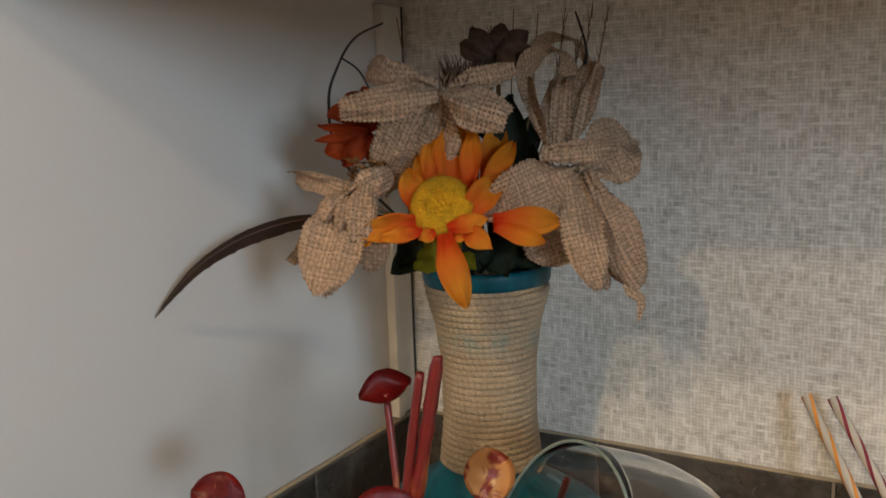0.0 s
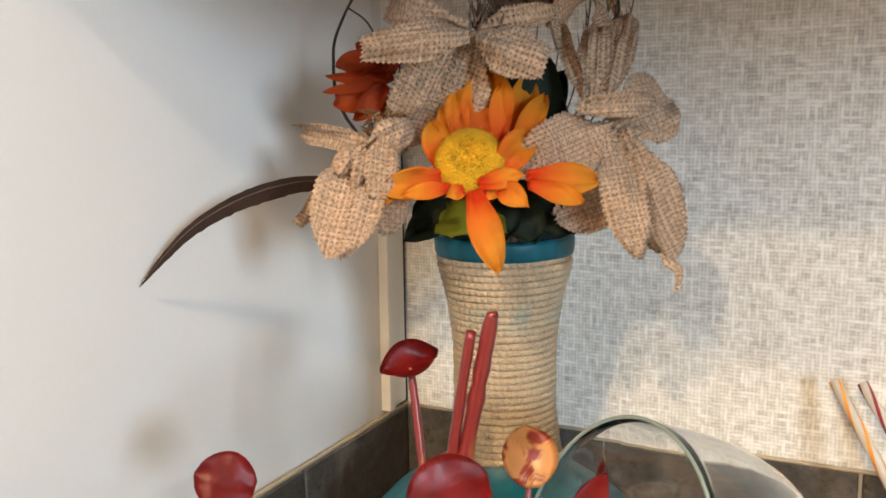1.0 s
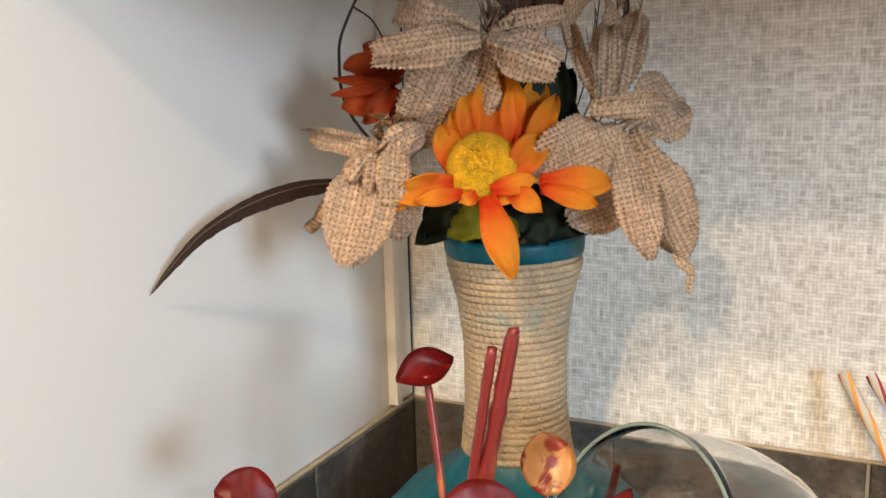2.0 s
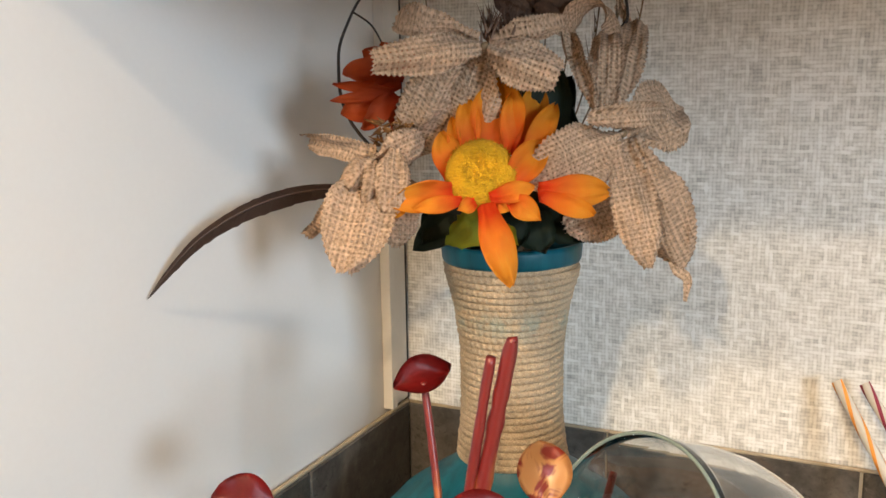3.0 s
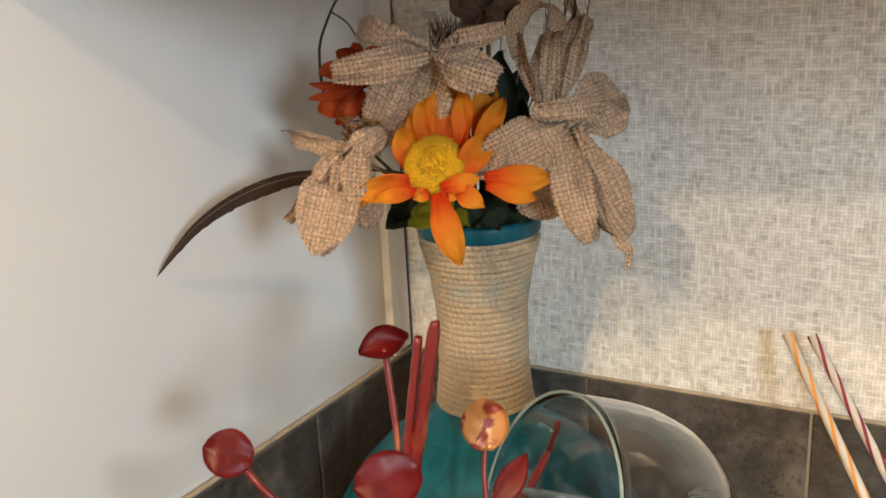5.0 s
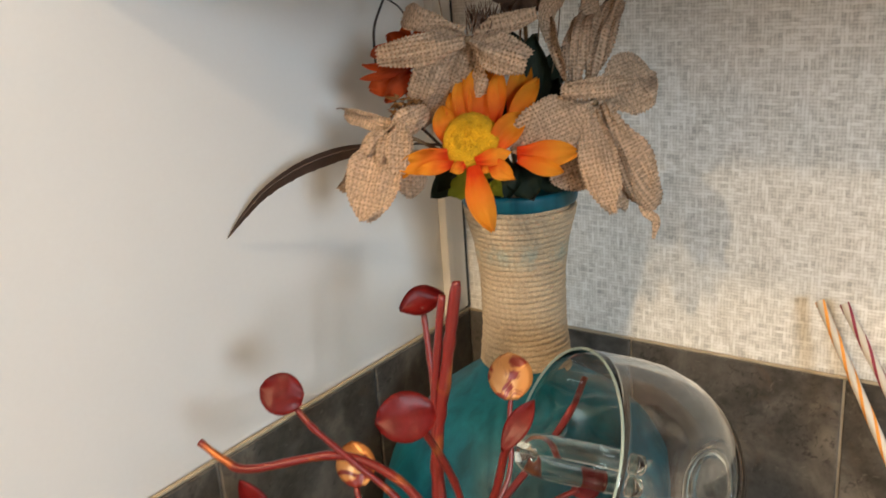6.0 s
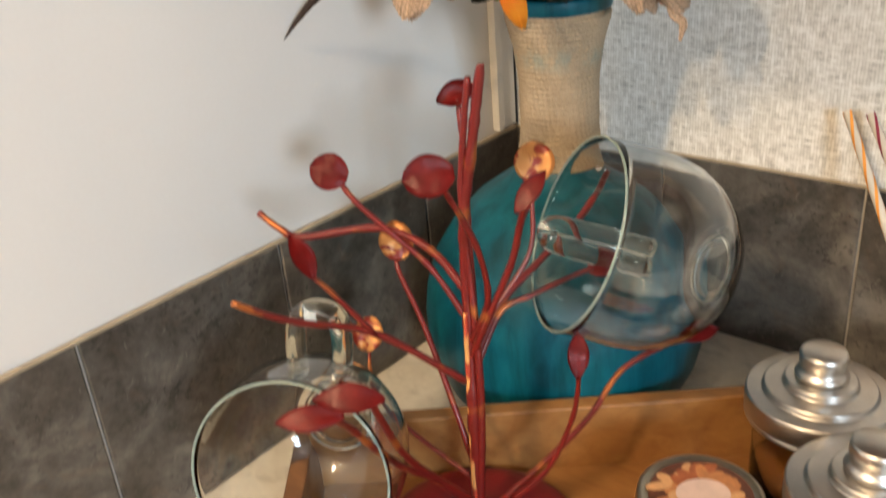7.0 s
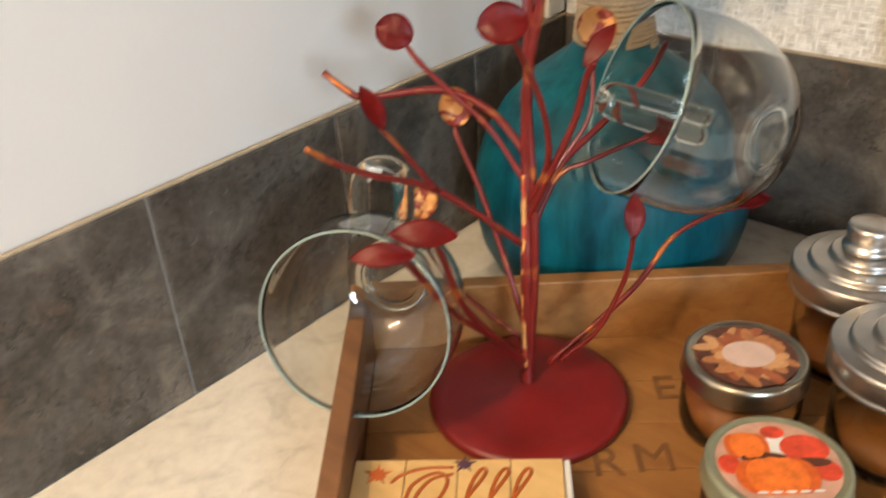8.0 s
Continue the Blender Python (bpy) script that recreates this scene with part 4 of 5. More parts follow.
twig = thing("curly_twig", (0.06, -0.15, 1.28), "thin dark curled twig arching over the bouquet", "twig")
part("main_twig", sweep([NECK, (0.09, -0.14, 1.22), (0.052, -0.152, 1.262), (0.045, -0.152, 1.294), (0.048, -0.146, 1.314), (0.056, -0.139, 1.330), (0.07, -0.130, 1.338)], 0.0011, 0.0006, 6, 6), M_WIRE, twig)
part("side_twig", sweep([(0.050, -0.144, 1.319), (0.059, -0.141, 1.312), (0.066, -0.14, 1.300)], 0.0006, 0.0005, 6, 6), M_WIRE, twig)

wheat = thing("wheat_sprig", (VX, VY, 1.25), "dry wheat stalks standing behind the burlap flowers", "dried grass")
random.seed(5)
for k, (x, y, z) in enumerate([(0.094, -0.153, 1.338), (0.149, -0.123, 1.34), (0.160, -0.116, 1.338), (0.174, -0.112, 1.34), (0.186, -0.103, 1.342), (0.193, -0.098, 1.34), (0.183, -0.112, 1.325), (0.139, -0.131, 1.332)]):
    part("stalk", sweep([NECK, (VX + (x - VX) * 0.3, VY + (y - VY) * 0.3, 1.22), (VX + (x - VX) * 0.8, VY + (y - VY) * 0.8, 1.28), (x, y, z)], 0.0007, 0.0003, 5, 5), M_STALK, wheat)
    if k > 2:
        bm = bmesh.new()
        for q in range(14):
            c = Vector((VX + (x - VX) * (0.82 + 0.013 * q), VY + (y - VY) * (0.82 + 0.013 * q), 1.283 + (z - 1.283) * q / 15))
            spike(bm, c, c + Vector((random.uniform(-0.003, 0.003), random.uniform(-0.002, 0.002), random.uniform(0.006, 0.016))), 0.0004)
        tagged(part("awns", bm, M_STALK, wheat), kind="stuff")
part("tendril", sweep([(0.1803, -0.1171, 1.2741), (0.1811, -0.1148, 1.2833), (0.1778, -0.1143, 1.2953), (0.1806, -0.1105, 1.3055), (0.1838, -0.1072, 1.3125), (0.1822, -0.1060, 1.3233), (0.1771, -0.1059, 1.3383)], 0.0012, 0.0006, 6, 6, bumpy=0.3), M_WIRE, wheat, "dark dried tendril")

rusty = thing("brown_flower", (0.15, -0.15, 1.318), "dark brown dried flower head at the back of the bouquet", "artificial flower")
for k in range(9):
    a = k * 0.7
    part("petal", sheet((0.15, -0.148, 1.315), (0.15 + 0.02 * math.cos(a), -0.148 + 0.008 * math.sin(a * 2), 1.318 + 0.014 * math.sin(a)), 0.012, 0.2, 0.3, 0.3, "petal", False, 0, 6, 4, 0.0006, None, 0.3, 0.2, 30 + k), M_SEED, rusty)
stem(rusty, (0.15, -0.146, 1.312))

# ---------------------------------------------------------------- wooden tray
TRAY = Matrix.Translation((0.0539, -0.3326, 0.0)) @ pose(0, 0, 0, 0, 0, 40.8)   # x along its back edge, -y towards the room
TU, TV, TH = 0.385, 0.28, 0.955
tray = thing("wooden_tray", (0.18, -0.25, TOP), "honey-brown wooden tray with dark stencilled letters", "tray")


def tray_bar(x0, x1, y0, y1, z0, z1):
    return turned(box(x0, x1, y0, y1, z0, z1, 0.0012), TRAY)


part("base_board", tray_bar(0.004, TU - 0.004, -TV + 0.004, -0.004, TOP, TOP + 0.003), M_EDGEWOOD, tray, "", False)
part("side_board", tray_bar(0, TU, -0.012, 0, TOP + 0.0002, TH), M_WOOD, tray, "", False)
part("side_board", tray_bar(0, TU, -TV, -TV + 0.012, TOP + 0.0002, TH), M_WOOD, tray, "", False)
part("side_board", tray_bar(0, 0.012, -TV + 0.0122, -0.0122, TOP + 0.0002, TH + 0.0005), M_EDGEWOOD, tray, "", False)
part("side_board", tray_bar(TU - 0.012, TU, -TV + 0.0122, -0.0122, TOP + 0.0002, TH + 0.0005), M_EDGEWOOD, tray, "", False)
FLOOR = TOP + 0.0075
for k in range(6):
    y1 = -0.0220 - k * 0.0400 if k else -0.0125
    part("plank", tray_bar(0.0125, TU - 0.0125, -0.0220 - 0.04 * (k + 1) + 0.0006, y1, TOP + 0.003, FLOOR), M_WOOD, tray, "", False)
for ch, x, y in (("R", 0.1470, -0.1460), ("M", 0.1720, -0.1440), ("E", 0.1955, -0.0810)):
    letters(ch, 0.033, TRAY @ Matrix.Translation((x, y, FLOOR + 0.0004)), M_STENCIL, tray)

# ---------------------------------------------------------------- red metal tree
tree = thing("metal_tree", (0.187, -0.31, FLOOR), "dark red metal tree candle holder with copper-worn leaves", "candle holder")
TX, TY = 0.191, -0.315
part("base_plate", lathe([(0, FLOOR), (0.060, FLOOR), (0.0625, FLOOR + 0.001), (0.0635, FLOOR + 0.004), (0.0628, FLOOR + 0.0068), (0.060, FLOOR + 0.0082), (0.050, FLOOR + 0.0086), (0.047, FLOOR + 0.0078), (0.02, FLOOR + 0.0088), (0.008, FLOOR + 0.0096), (0, FLOOR + 0.0098)], 64, 0, Matrix.Translation((TX + 0.001, TY - 0.001, 0))), M_REDBASE, tree, "flat round dark red foot")
TRUNK = [(0.187, -0.31, 0.908), (0.1851, -0.3065, 0.94), (0.182, -0.302, 0.99), (0.178, -0.296, 1.03), (0.1742, -0.2904, 1.077), (0.1765, -0.2909, 1.115), (0.1855, -0.2906, 1.16), (0.1928, -0.2905, 1.196), (0.1938, -0.2905, 1.1995)]
part("trunk", sweep(TRUNK, 0.0044, 0.0024, 12, 8, bumpy=0.3), M_BRANCH, tree)
part("worn_streak", sweep([(x + 0.0003, y - 0.0029, z) for x, y, z in ((0.1858, -0.3081, 0.930), (0.1832, -0.3043, 0.960), (0.1801, -0.2996, 1.000), (0.1769, -0.2948, 1.040), (0.1757, -0.2928, 1.056))], 0.0023, 0.0014, 10, 8, bumpy=0.35), M_GOLD, tree, "streak worn to copper and gold")
part("trunk", sweep([(0.1865, -0.3095, 0.908), (0.1875, -0.306, 0.95), (0.186, -0.299, 1.0), (0.1815, -0.294, 1.05), (0.1765, -0.2905, 1.09), (0.1770, -0.2928, 1.13), (0.1835, -0.2937, 1.172), (0.1872, -0.2932, 1.194)], 0.0028, 0.0017, 10, 8, bumpy=0.15), M_BRANCH, tree)


def branch(points, r=0.0022):
    return part("branch", sweep(points, r * 0.9, r * 1.1, 8, 7, bumpy=0.2), M_BRANCH, tree)


def tree_leaf(at, towards, length, width, mat=None, facing=None, cup=0.07, label=""):
    """Stamped metal leaf, hollowed, its point towards the given side."""
    A, D = Vector(at), Vector(towards).normalized()
    bm = sheet(A - D * (length / 2), A + D * (length / 2), width, 0.08, cup, 0.0, "leafy", False, 0.0, 14, 8, 0.0013, facing, 0.05, 0.0, at[0] * 40)
    return part("leaf", bm, mat or M_RED, tree, label)


RIGHT, UPV = Vector((0.76, 0.64, 0.0)), Vector((-0.26, 0.41, 0.87))
VIEW = Vector((0.6, -0.65, 0.5))
branch([(0.105, -0.3125, 1.127), (0.114, -0.310, 1.116), (0.131, -0.304, 1.100), (0.153, -0.296, 1.079), (0.1761, -0.2936, 1.05)], 0.0018)
tree_leaf((0.0987, -0.3152, 1.1345), -RIGHT + 0.35 * UPV, 0.0225, 0.0215, None, VIEW)
branch([(0.065, -0.3432, 1.1124), (0.078, -0.340, 1.104), (0.090, -0.334, 1.099), (0.123, -0.305, 1.101), (0.151, -0.293, 1.089), (0.1747, -0.2915, 1.068)], 0.0023)
branch([(0.1288, -0.4141, 1.1056), (0.132, -0.397, 1.091), (0.137, -0.379, 1.079), (0.151, -0.341, 1.057), (0.1793, -0.2984, 1.01)], 0.0020)
branch([(0.139, -0.371, 1.104), (0.143, -0.362, 1.09), (0.151, -0.343, 1.058)], 0.0016)
tree_leaf((0.1375, -0.3745, 1.116), UPV - 0.55 * RIGHT, 0.0265, 0.0125, None, VIEW + 0.6 * RIGHT)
branch([(0.2, -0.338, 1.155), (0.197, -0.325, 1.142), (0.199, -0.308, 1.106), (0.194, -0.297, 1.069), (0.1773, -0.2954, 1.035)], 0.0018)
tree_leaf((0.2045, -0.3476, 1.1631), -RIGHT - 0.12 * UPV, 0.0245, 0.0205, None, VIEW)
branch([(0.1352, -0.2405, 1.1612), (0.1378, -0.243, 1.154), (0.1455, -0.25, 1.12), (0.156, -0.264, 1.085), (0.17, -0.28, 1.055), (0.178, -0.294, 1.03)], 0.0018)
tree_leaf((0.1343, -0.2395, 1.1627), RIGHT + 0.22 * UPV, 0.0255, 0.0175, None, VIEW + UPV * 0.3, 0.42)
branch([(0.187, -0.2385, 1.12), (0.188, -0.243, 1.108), (0.193, -0.255, 1.081), (0.184, -0.28, 1.052), (0.1777, -0.296, 1.03)], 0.0014)
tree_leaf((0.1860, -0.2375, 1.1300), UPV, 0.0245, 0.0235, M_COPPER, VIEW, 0.12, "copper and gold worn leaf")
branch([(0.224, -0.298, 1.134), (0.216, -0.293, 1.122), (0.207, -0.291, 1.094), (0.192, -0.296, 1.057), (0.1781, -0.2966, 1.025)], 0.0020)
tree_leaf((0.2307, -0.3039, 1.1451), UPV + 0.75 * RIGHT, 0.0260, 0.0105, None, VIEW - 0.4 * RIGHT)
branch([(0.1992, -0.1778, 1.1075), (0.198, -0.194, 1.093), (0.194, -0.213, 1.08), (0.186, -0.239, 1.065), (0.179, -0.266, 1.049), (0.1785, -0.2972, 1.02)], 0.0021)
branch([(0.2163, -0.2232, 1.0639), (0.207, -0.234, 1.060), (0.193, -0.254, 1.053), (0.181, -0.27, 1.045), (0.1789, -0.2978, 1.012)], 0.0017)
tree_leaf((0.2200, -0.2190, 1.0650), RIGHT + 0.3 * UPV, 0.0195, 0.0140, None, VIEW)
branch([(0.2405, -0.279, 1.032), (0.238, -0.276, 1.015), (0.233, -0.276, 0.991), (0.222, -0.285, 0.958), (0.204, -0.297, 0.935)], 0.0016)
tree_leaf((0.2417, -0.2814, 1.0435), UPV, 0.0265, 0.0120, None, VIEW)
branch([(0.276, -0.222, 1.034), (0.263, -0.228, 1.027), (0.245, -0.241, 1.011), (0.234, -0.258, 0.984), (0.217, -0.275, 0.958), (0.196, -0.299, 0.930)], 0.0019)
tree_leaf((0.281, -0.216, 1.036), RIGHT + 0.15 * UPV, 0.0240, 0.0120, None, VIEW + 0.5 * UPV)
branch([(0.087, -0.292, 0.999), (0.098, -0.302, 0.985), (0.129, -0.310, 0.968), (0.184, -0.3055, 0.945)], 0.0015)
tree_leaf((0.0856, -0.2893, 1.0093), UPV + 0.2 * RIGHT, 0.0240, 0.0200, M_COPPER, VIEW, 0.15, "copper and gold worn leaf")
branch([(0.207, -0.412, 1.08), (0.196, -0.392, 1.057), (0.184, -0.36, 0.998), (0.1856, -0.3079, 0.93)], 0.0020)
tree_leaf((0.2140, -0.4217, 1.0870), -RIGHT + 0.05 * UPV, 0.0320, 0.0140, None, VIEW + 0.3 * UPV)
branch([(0.197, -0.422, 1.07), (0.185, -0.4, 1.046), (0.182, -0.371, 1.003), (0.181, -0.337, 0.966), (0.186, -0.3085, 0.925)], 0.0020)
tree_leaf((0.1935, -0.4290, 1.0720), -RIGHT - 0.03 * UPV, 0.0320, 0.0125, None, VIEW + 0.3 * UPV)
branch([(0.1125, -0.282, 1.07), (0.117, -0.286, 1.062), (0.137, -0.29, 1.033), (0.166, -0.3, 0.988), (0.1832, -0.3043, 0.95)], 0.0018)
tree_leaf((0.1118, -0.2805, 1.0800), UPV - 0.2 * RIGHT, 0.0250, 0.0215, M_COPPER, VIEW, 0.15, "copper and gold worn leaf")

# ---------------------------------------------------------------- hanging glass cups


def glass_cup(label, rim, base, hook_foot, hook_tip, half):
    R_, B_ = Vector(rim), Vector(base)
    cup = thing("glass_cup", tuple(R_), label, "glass cup", "glass cups hung on the metal tree")
    q = (R_ - B_).to_track_quat("Z", "Y").to_matrix().to_4x4()
    h = (R_ - B_).length
    t = 0.0014
    prof = [(0.0, 0.0), (0.012, 0.0), (0.018, -0.0002), (0.0205, -0.0012), (0.0222, -0.0006), (0.0235, 0.0012), (0.029, 0.0036), (0.036, 0.0080), (0.043, 0.0150), (0.0495, 0.0245), (0.0540, 0.0350), (0.0567, 0.0480), (0.0572, 0.0600), (0.0566, 0.0720), (0.0558, h - 0.006), (0.0560, h - 0.0012)]
    lip = [(0.0560, h - 0.0008), (0.0557, h - 0.0004), (0.0553, h - 0.0003), (0.0549, h - 0.0004), (0.0546, h - 0.0008)]
    inner = [(r - t, z) for r, z in reversed(prof[9:15])] + [(0.0418, 0.0166), (0.035, 0.0100), (0.028, 0.0060), (0.02, 0.0040), (0.01, 0.0034), (0.0, 0.0032)]
    outer = prof + lip
    part("bowl", lathe(outer + inner, 64, 0, Matrix.Translation(B_) @ q), M_BOWL, cup)
    ring = [Matrix.Translation(B_) @ q @ Vector((0.0553 * math.cos(a), 0.0553 * math.sin(a), h - 0.0003)) for a in (2 * math.pi * i / 64 for i in range(65))]
    part("rim", sweep(ring, 0.0008, segs=8, n=1, up=tuple((R_ - B_).normalized())), M_RIM, cup, "greenish rounded rim")
    part("foot_ring", lathe([(0.0165, -0.0006), (0.019, -0.0016), (0.0222, -0.0012), (0.0228, 0.001), (0.0205, 0.0028), (0.0170, 0.0022)], 48, 0, Matrix.Translation(B_) @ q), M_GLASS, cup)
    A, T = Vector(hook_foot), Vector(hook_tip)
    d = (T - A).normalized()
    s = d.cross(FRONT - A).normalized()
    k = (T - A).length
    line = [A - s * half, A - s * half * 1.05 + d * k * 0.5, T - s * half * 0.85 - d * 0.005, T, T + s * half * 0.85 - d * 0.005, A + s * half * 1.05 + d * k * 0.5, A + s * half]
    part("handle", sweep(line, 0.0095, segs=12, n=8, flat=0.62, up=tuple(s)), M_GLASS, cup, "looped clear glass handle")
    return cup


glass_cup("clear glass cup hanging open side out on a twig", (0.1424, -0.4111, 0.9997), (0.1010, -0.3370, 0.9790), (0.119, -0.3600, 1.0300), (0.1230, -0.358, 1.0720), 0.0125)
glass_cup("clear glass cup tipped sideways on the branches", (0.2211, -0.2504, 1.0987), (0.2769, -0.1868, 1.0626), (0.240, -0.2010, 1.0670), (0.1960, -0.2410, 1.0900), 0.0060)

# ---------------------------------------------------------------- jars on the tray


def stepped_jar(label, x, y, z0, r):
    j = thing("glass_jar", (x, y, z0), label, "jar", "lidded jars on the tray")
    m = Matrix.Translation((x, y, z0))
    part("jar_body", lathe([(0, 0), (r * 0.75, 0), (r * 0.83, 0.003), (r * 0.86, 0.009), (r * 0.86, 0.046), (r * 0.84, 0.052), (r * 0.8, 0.056), (r * 0.8, 0.062), (r * 0.76, 0.062), (r * 0.76, 0.055), (r * 0.81, 0.05), (r * 0.82, 0.01), (r * 0.75, 0.005), (0, 0.004)], 48, 0, m), M_JAR, j)
    part("filling", lathe([(0, 0.0045), (r * 0.74, 0.0055), (r * 0.81, 0.011), (r * 0.81, 0.018), (0, 0.019)], 40, 0.01, m), M_WAX, j, "amber wax filling")
    lid = part("lid", lathe([(0, 0.066), (r * 0.78, 0.066), (r * 0.84, 0.058), (r * 0.93, 0.0570), (r * 0.985, 0.0570), (r * 1.0, 0.0574), (r * 1.005, 0.0584), (r * 0.995, 0.0594), (r * 0.985, 0.0604), (r * 0.985, 0.0612), (r * 1.005, 0.0622), (r * 1.01, 0.0630), (r * 1.01, 0.0725), (r * 1.005, 0.0740), (r * 0.99, 0.0748), (r * 0.975, 0.0750), (r * 0.80, 0.0752), (r * 0.785, 0.0754), (r * 0.775, 0.0762), (r * 0.77, 0.0780), (r * 0.76, 0.0790), (r * 0.745, 0.0794), (r * 0.73, 0.0795), (r * 0.53, 0.0797), (r * 0.515, 0.0799), (r * 0.505, 0.0808), (r * 0.50, 0.0832), (r * 0.49, 0.0842), (r * 0.475, 0.0846), (r * 0.46, 0.0847), (r * 0.38, 0.0850), (0, 0.0850)], 64, 0, m), M_CHROME, j, "stepped brushed metal lid")
    part("knob", lathe([(0, 0.0858), (r * 0.35, 0.0858), (r * 0.365, 0.0875), (r * 0.34, 0.0895), (r * 0.305, 0.0905), (r * 0.295, 0.0925), (r * 0.31, 0.0945), (r * 0.325, 0.096), (r * 0.325, 0.1005), (r * 0.31, 0.1025), (r * 0.28, 0.1033), (0, 0.1038)], 40, 0, m), M_CHROME, lid)
    return j


stepped_jar("low glass jar with a stepped silver lid and knob", 0.3330, -0.1560, FLOOR, 0.0425)
stepped_jar("low glass jar with a stepped silver lid beside the candles", 0.3840, -0.2250, FLOOR, 0.0425)


def candle_jar(label, x, y, top, r, lid_mat):
    j = thing("candle_jar", (x, y, FLOOR), label, "candle", "small candle jars")
    h = top - FLOOR
    m = Matrix.Translation((x, y, FLOOR))
    part("jar_body", lathe([(0, 0), (r * 0.85, 0), (r * 0.97, 0.004), (r * 0.99, 0.01), (r * 0.97, h - 0.022), (r * 0.88, h - 0.015), (r * 0.86, h - 0.004), (r * 0.82, h - 0.004), (r * 0.84, h - 0.016), (r * 0.92, h - 0.024), (r * 0.93, 0.01), (r * 0.85, 0.005), (0, 0.004)], 48, 0, m), M_JAR, j)
    part("wax", lathe([(0, 0.0045), (r * 0.84, 0.0055), (r * 0.915, 0.011), (r * 0.905, h - 0.026), (0, h - 0.025)], 40, 0, m), M_WAX, j, "amber wax")
    lid = part("lid", lathe([(0, h - 0.003), (r * 0.9, h - 0.003), (r * 0.96, h - 0.0145), (r * 1.0, h - 0.0145), (r * 1.03, h - 0.0125), (r * 1.01, h - 0.0105), (r * 1.0, h - 0.004), (r * 0.985, h - 0.001), (r * 0.94, h), (r * 0.9, h - 0.0006), (r * 0.86, h - 0.0012), (0, h - 0.0012)], 64, 0, m), lid_mat, j, "screw lid with a printed label")
    return j, lid, m @ Matrix.Translation((0, 0, h - 0.0008))


def patch(cx, cy, rx, ry, m, z, turn=0.0, lobes=0):
    """Thin printed shape on a lid."""
    bm = bmesh.new()
    vs, vb = [], []
    for i in range(40):
        a = 2 * math.pi * i / 40
        k = 1 + (0.07 * math.cos(lobes * a) if lobes else 0)
        p = Vector((rx * k * math.cos(a), ry * k * math.sin(a), 0))
        p = Matrix.Rotation(turn, 3, "Z") @ p + Vector((cx, cy, z))
        vs.append(bm.verts.new(p))
        vb.append(bm.verts.new(p - Vector((0, 0, 0.0003))))
    bm.faces.new(vs)
    bm.faces.new(vb[::-1])
    for i in range(40):
        bm.faces.new((vs[i], vb[i], vb[(i + 1) % 40], vs[(i + 1) % 40]))
    return turned(bm, m)


LT = radians(40)
_, lid1, lm1 = candle_jar("small amber candle jar, lid printed with roasted nuts", 0.3055, -0.2570, 0.9610, 0.0355, M_TIN)
part("label", patch(0, 0, 0.0288, 0.0288, lm1, 0.0003), M_NUTGROUND, lid1, "roasted nut picture", False)
random.seed(33)
for k in range(34):
    a, r = k * 2.39996, 0.0125 + 0.0110 * random.random()
    n = patch(r * math.cos(a), r * math.sin(a), random.uniform(0.0055, 0.0080), random.uniform(0.0028, 0.0038), lm1, 0.00045 + 0.00001 * k, a + random.uniform(-0.7, 0.7))
    part("nut_print", n, (M_NUT, M_NUT_PALE, M_NUT_RED, M_NUT)[k % 4], lid1, "", False)
part("title_spot", patch(0.001, 0.001, 0.0150, 0.0122, lm1, 0.0010, LT), M_PINKLABEL, lid1, "pale pink blank spot", False)
_, lid2, lm2 = candle_jar("small candle jar, lid printed with pumpkins and apples", 0.3575, -0.3330, 0.9650, 0.0355, M_GREENTIN)
part("label", patch(0, 0, 0.0298, 0.0298, lm2, 0.0003), M_PALEPRINT, lid2, "pumpkin picture", False)
FRUIT = []
for px, py, w, hh in ((-0.003, -0.0095, 0.0215, 0.0125), (-0.012, 0.0125, 0.0120, 0.0092)):
    for k, f in enumerate((-0.8, 0.8, -0.42, 0.42, 0.0)):
        FRUIT.append((px + f * w * 0.62, py, w * 0.42, hh * (1 - 0.12 * abs(f)), (M_PUMPKIN_DARK, M_PUMPKIN_DARK, M_PUMPKIN, M_PUMPKIN, M_PUMPKIN)[k], 0.0006 + 0.00008 * k + (0.0006 if py < 0 else 0)))
FRUIT += [(0.0155, 0.0095, 0.0120, 0.0095, M_APPLE, 0.0006), (-0.0235, 0.000, 0.0055, 0.0065, M_APPLE, 0.0006), (0.0215, -0.006, 0.0070, 0.0070, M_APPLE, 0.0007), (0.003, 0.0215, 0.0060, 0.0045, M_APPLE, 0.0007),
          (0.003, 0.0125, 0.0055, 0.0075, M_STRAW_W, 0.0005), (-0.006, 0.0035, 0.0110, 0.0035, M_NUTGROUND, 0.0008), (0.016, -0.0005, 0.0095, 0.0032, M_NUTGROUND, 0.00075)]
for cx, cy, rx, ry, mt, z in FRUIT:
    c = Matrix.Rotation(LT, 3, "Z") @ Vector((cx, cy, 0))
    part("fruit_print", patch(c.x, c.y, rx, ry, lm2, z, LT), mt, lid2, "", False)
c = Matrix.Rotation(LT, 3, "Z") @ Vector((-0.002, -0.0215, 0))
for k in range(5):
    c2 = Matrix.Rotation(LT, 3, "Z") @ Vector((-0.013 + 0.0065 * k, -0.0205, 0))
    part("print_bar", patch(c2.x, c2.y, 0.0026, 0.0006, lm2, 0.0020, LT), M_STRAW_W, lid2, "", False)

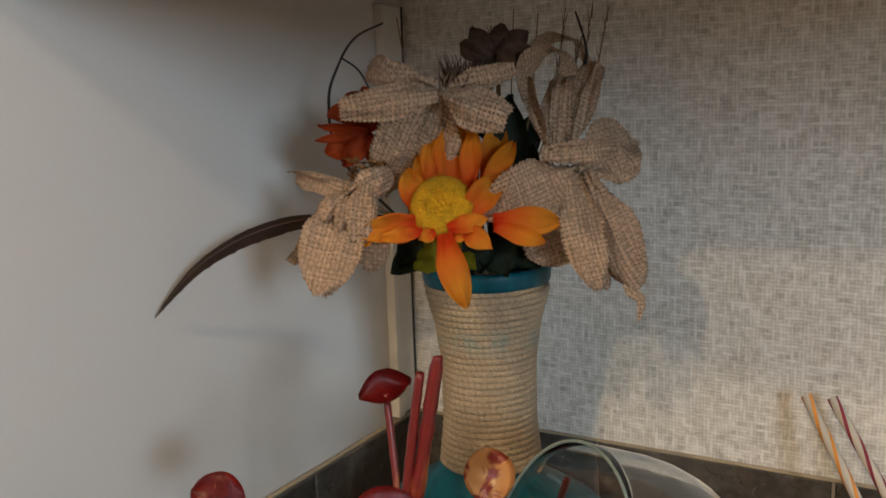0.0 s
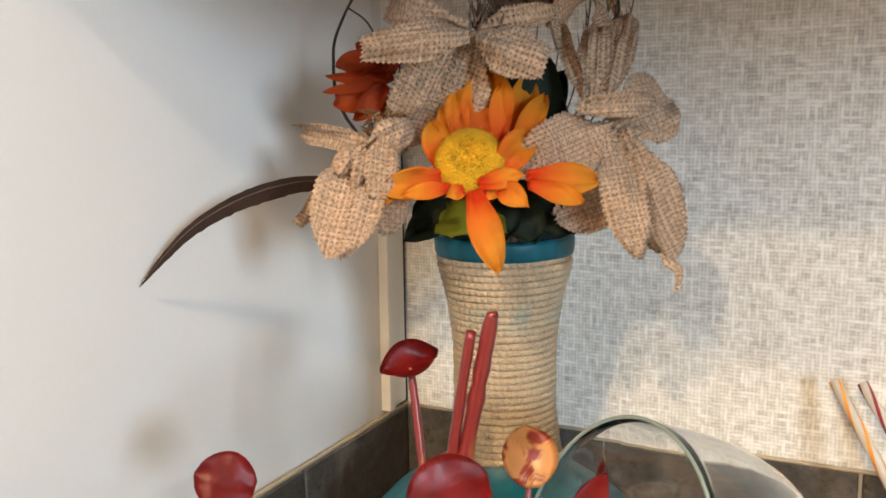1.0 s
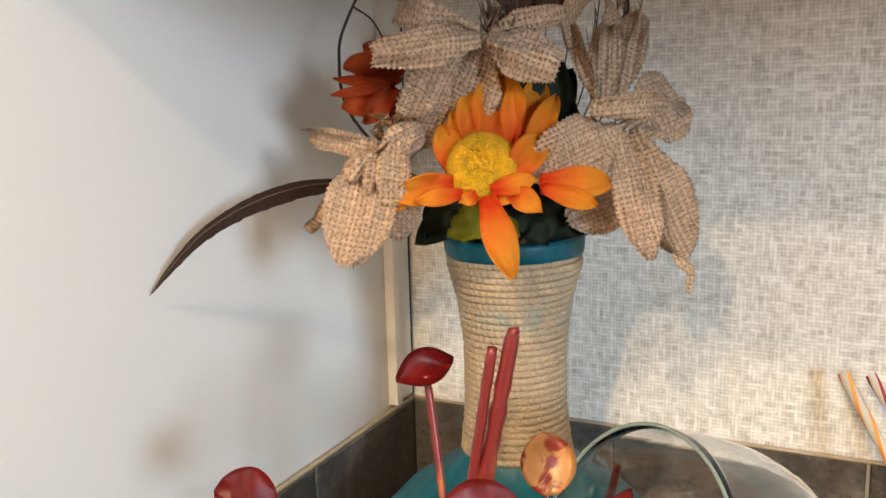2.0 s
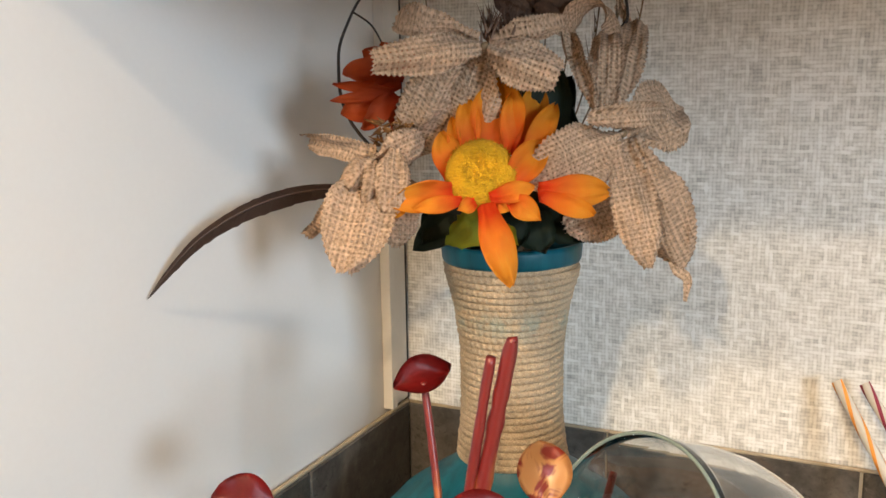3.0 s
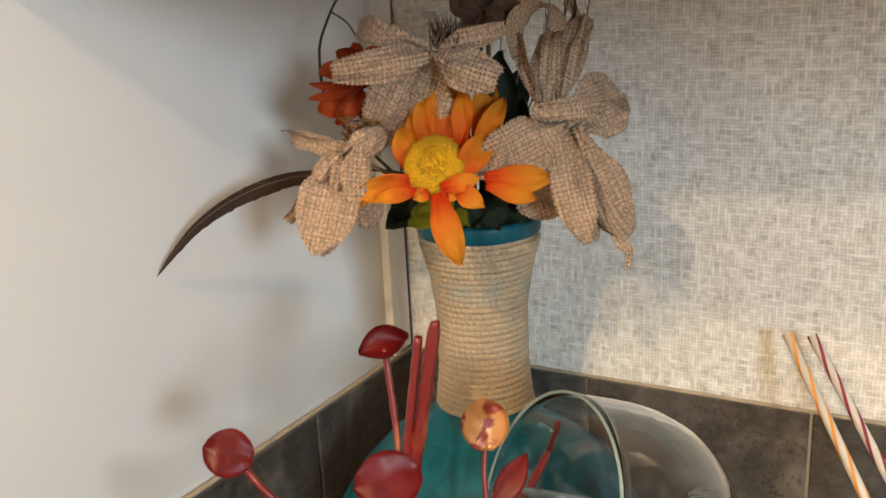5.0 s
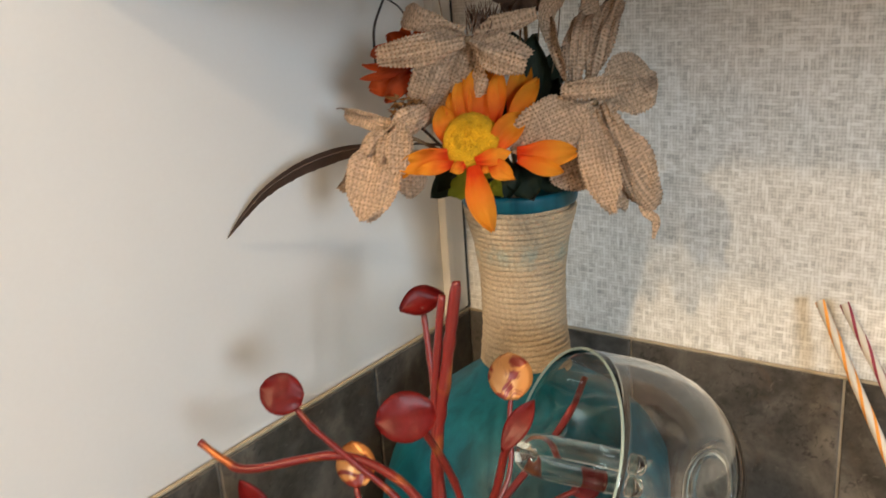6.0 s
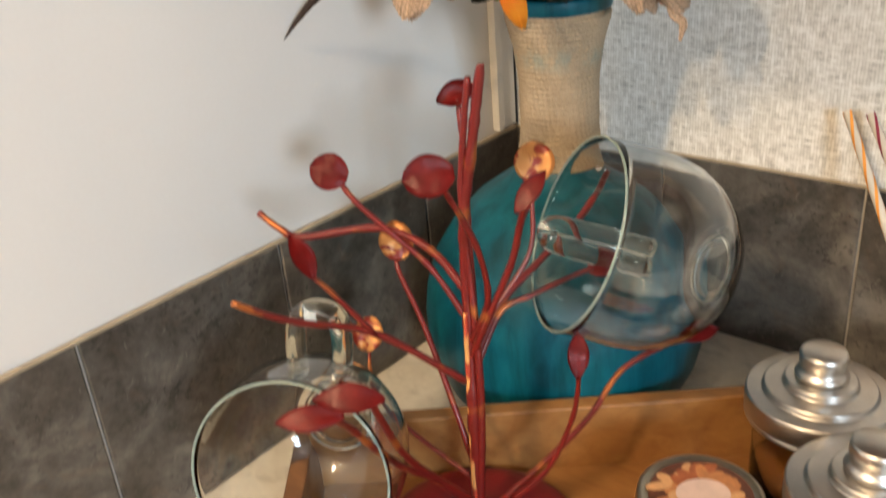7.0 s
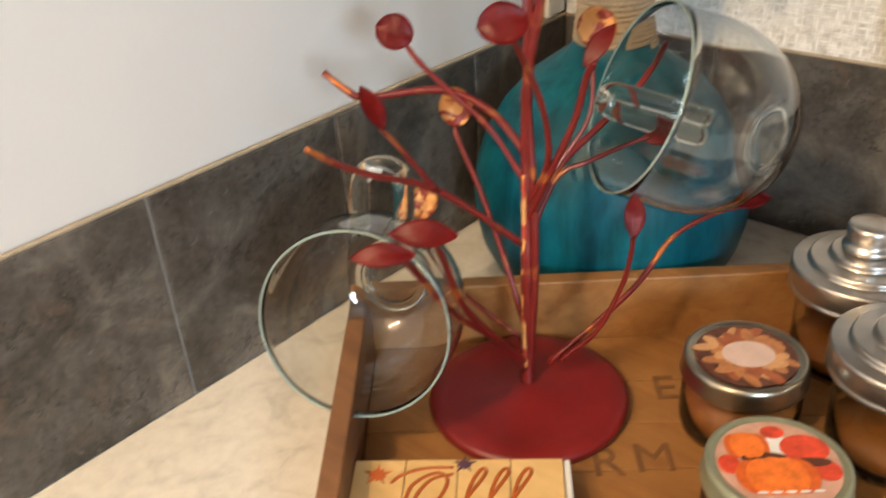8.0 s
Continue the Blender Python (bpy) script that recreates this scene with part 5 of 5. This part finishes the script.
# ---------------------------------------------------------------- autumn sign block
SIGN = Matrix.Translation((0.1610, -0.4370, 0)) @ pose(0, 0, 0, 0, 0, 38.5)
ST = 0.930
sign = thing("sign_block", (0.22, -0.42, FLOOR), "small pale wooden sign block with orange autumn script", "sign")
for k in range(4):
    part("board", turned(box(0.0292 * k, 0.0292 * k + 0.0288, -0.075, 0, FLOOR, ST, 0.0008), SIGN), M_SIGN, sign, "", False)
part("edge_strip", turned(box(0.1170, 0.1205, -0.075, 0, FLOOR, ST - 0.001, 0.0008), SIGN), M_TRIM, sign, "white side edge", False)


def stroke(pts, r=0.0011):
    part("script_stroke", sweep([SIGN @ Vector((x, y, ST + 0.0003)) for x, y in pts], r, segs=6, n=6, flat=0.4, up=(0, 0, 1)), M_SCRIPT, sign, "burnt-orange script")


stroke([(0.030, -0.036), (0.034, -0.020), (0.046, -0.011), (0.053, -0.016), (0.049, -0.030), (0.040, -0.040), (0.036, -0.030), (0.044, -0.016), (0.056, -0.012)])
for k in range(3):
    x = 0.062 + 0.0125 * k
    stroke([(x - 0.004, -0.040), (x + 0.004, -0.026), (x + 0.0115, -0.012), (x + 0.0100, -0.008), (x + 0.0055, -0.015), (x + 0.002, -0.028), (x + 0.0025, -0.038), (x + 0.006, -0.040)])
stroke([(0.022, -0.018), (0.028, -0.012), (0.040, -0.0075), (0.056, -0.0068)])


def maple(x, y, r, mat):
    bm = bmesh.new()
    vs = []
    for i in range(20):
        a = 2 * math.pi * i / 20 + 0.3
        k = (1.0 if i % 4 == 0 else 0.62 if i % 2 == 0 else 0.42) * r
        vs.append(bm.verts.new((x + k * math.cos(a), y + k * math.sin(a), ST + 0.0006)))
    f = bm.faces.new(vs)
    g = bmesh.ops.extrude_face_region(bm, geom=[f])
    for v in g["geom"]:
        if isinstance(v, bmesh.types.BMVert):
            v.co.z -= 0.0004
    part("leaf_print", turned(bm, SIGN), mat, sign, "", False)


maple(0.014, -0.012, 0.0085, M_MAPLE)
maple(0.062, -0.0045, 0.0070, M_NAVY)

# ---------------------------------------------------------------- glass with striped straws
tumbler = thing("glass_tumbler", (0.412, -0.085, TOP), "clear glass tumbler holding striped paper straws", "glass")
GM = Matrix.Translation((0.412, -0.085, TOP))
part("wall", lathe([(0, 0.0003), (0.033, 0.0003), (0.036, 0.003), (0.038, 0.02), (0.0405, 0.07), (0.039, 0.07), (0.0365, 0.02), (0.034, 0.007), (0, 0.006)], 48, 0, GM), M_BOWL, tumbler)
part("rim", sweep([GM @ Vector((0.0398 * math.cos(a), 0.0398 * math.sin(a), 0.0705)) for a in (2 * math.pi * i / 48 for i in range(49))], 0.0011, segs=8, n=1, up=(0, 0, 1)), M_RIM, tumbler, "greenish rounded rim")



def straw(label, foot, tip, mat):
    st = thing("paper_straw", foot, label, "straw", "paper straws in the tumbler")
    A, B = Vector(foot), Vector(tip)
    d = B - A
    q = d.to_track_quat("Z", "Y").to_matrix().to_4x4()
    L = d.length
    m = Matrix.Translation(A) @ q
    r = 0.003
    part("tube", lathe([(r, 0), (r, L), (r - 0.0004, L), (r - 0.0004, L - 0.03), (r - 0.0004, 0)], 16, 0, m), M_STRAW_W, st)
    bm = bmesh.new()
    for s0 in (0.0, 2 * math.pi / 3, 4 * math.pi / 3):
        prev = None
        n = int(L / 0.0012)
        for i in range(n + 1):
            z = L * i / n
            cols = []
            for a0 in (0.0, 0.22, 0.44, 0.66):
                a = s0 + z / 0.0125 + a0
                cols.append(bm.verts.new(((r + 0.00015) * math.cos(a), (r + 0.00015) * math.sin(a), z)))
            if prev:
                for k in range(3):
                    bm.faces.new((prev[k], prev[k + 1], cols[k + 1], cols[k]))
            prev = cols
    part("stripe", turned(bm, m), mat, st, "spiral stripe")


straw("orange and white striped paper straw standing in a glass tumbler", (0.416, -0.100, 0.9085), (0.287, -0.010, 1.1085), M_ORANGE)
straw("plum and white striped paper straw standing in a glass tumbler", (0.440, -0.086, 0.9085), (0.3015, -0.008, 1.1085), M_PLUM)

# ---------------------------------------------------------------- slate tiles


def tile_mesh(w):
    bm = box(-w / 2, w / 2, 0, 0.0045, 0, TILE_TOP - TOP - 0.001, 0.0009, 1)
    return mesh_of("tile", bm, M_TILE, False)


def tile(parent, me, m):
    ob = new("tile", me)
    ob.parent = parent
    ob.matrix_basis = m


PITCH, GAP = 0.1542, 0.0020
full, cut_w, cut_n = tile_mesh(PITCH - GAP), tile_mesh(0.132 - GAP / 2 - 0.0015), tile_mesh(0.1497 - GAP / 2 - 0.0015)
tile(wall_west, cut_w, pose(0.002, -0.0665, TOP + 0.0005, 0, 0, 90))
for k in range(3):
    tile(wall_west, full, pose(0.002, -0.132 - PITCH * (k + 0.5), TOP + 0.0005, 0, 0, 90))
tile(wall_north, cut_n, pose(0.0755, -0.002, TOP + 0.0005, 0, 0, 0))
for k in range(8):
    tile(wall_north, full, pose(0.1497 + PITCH * (k + 0.5), -0.002, TOP + 0.0005, 0, 0, 0))
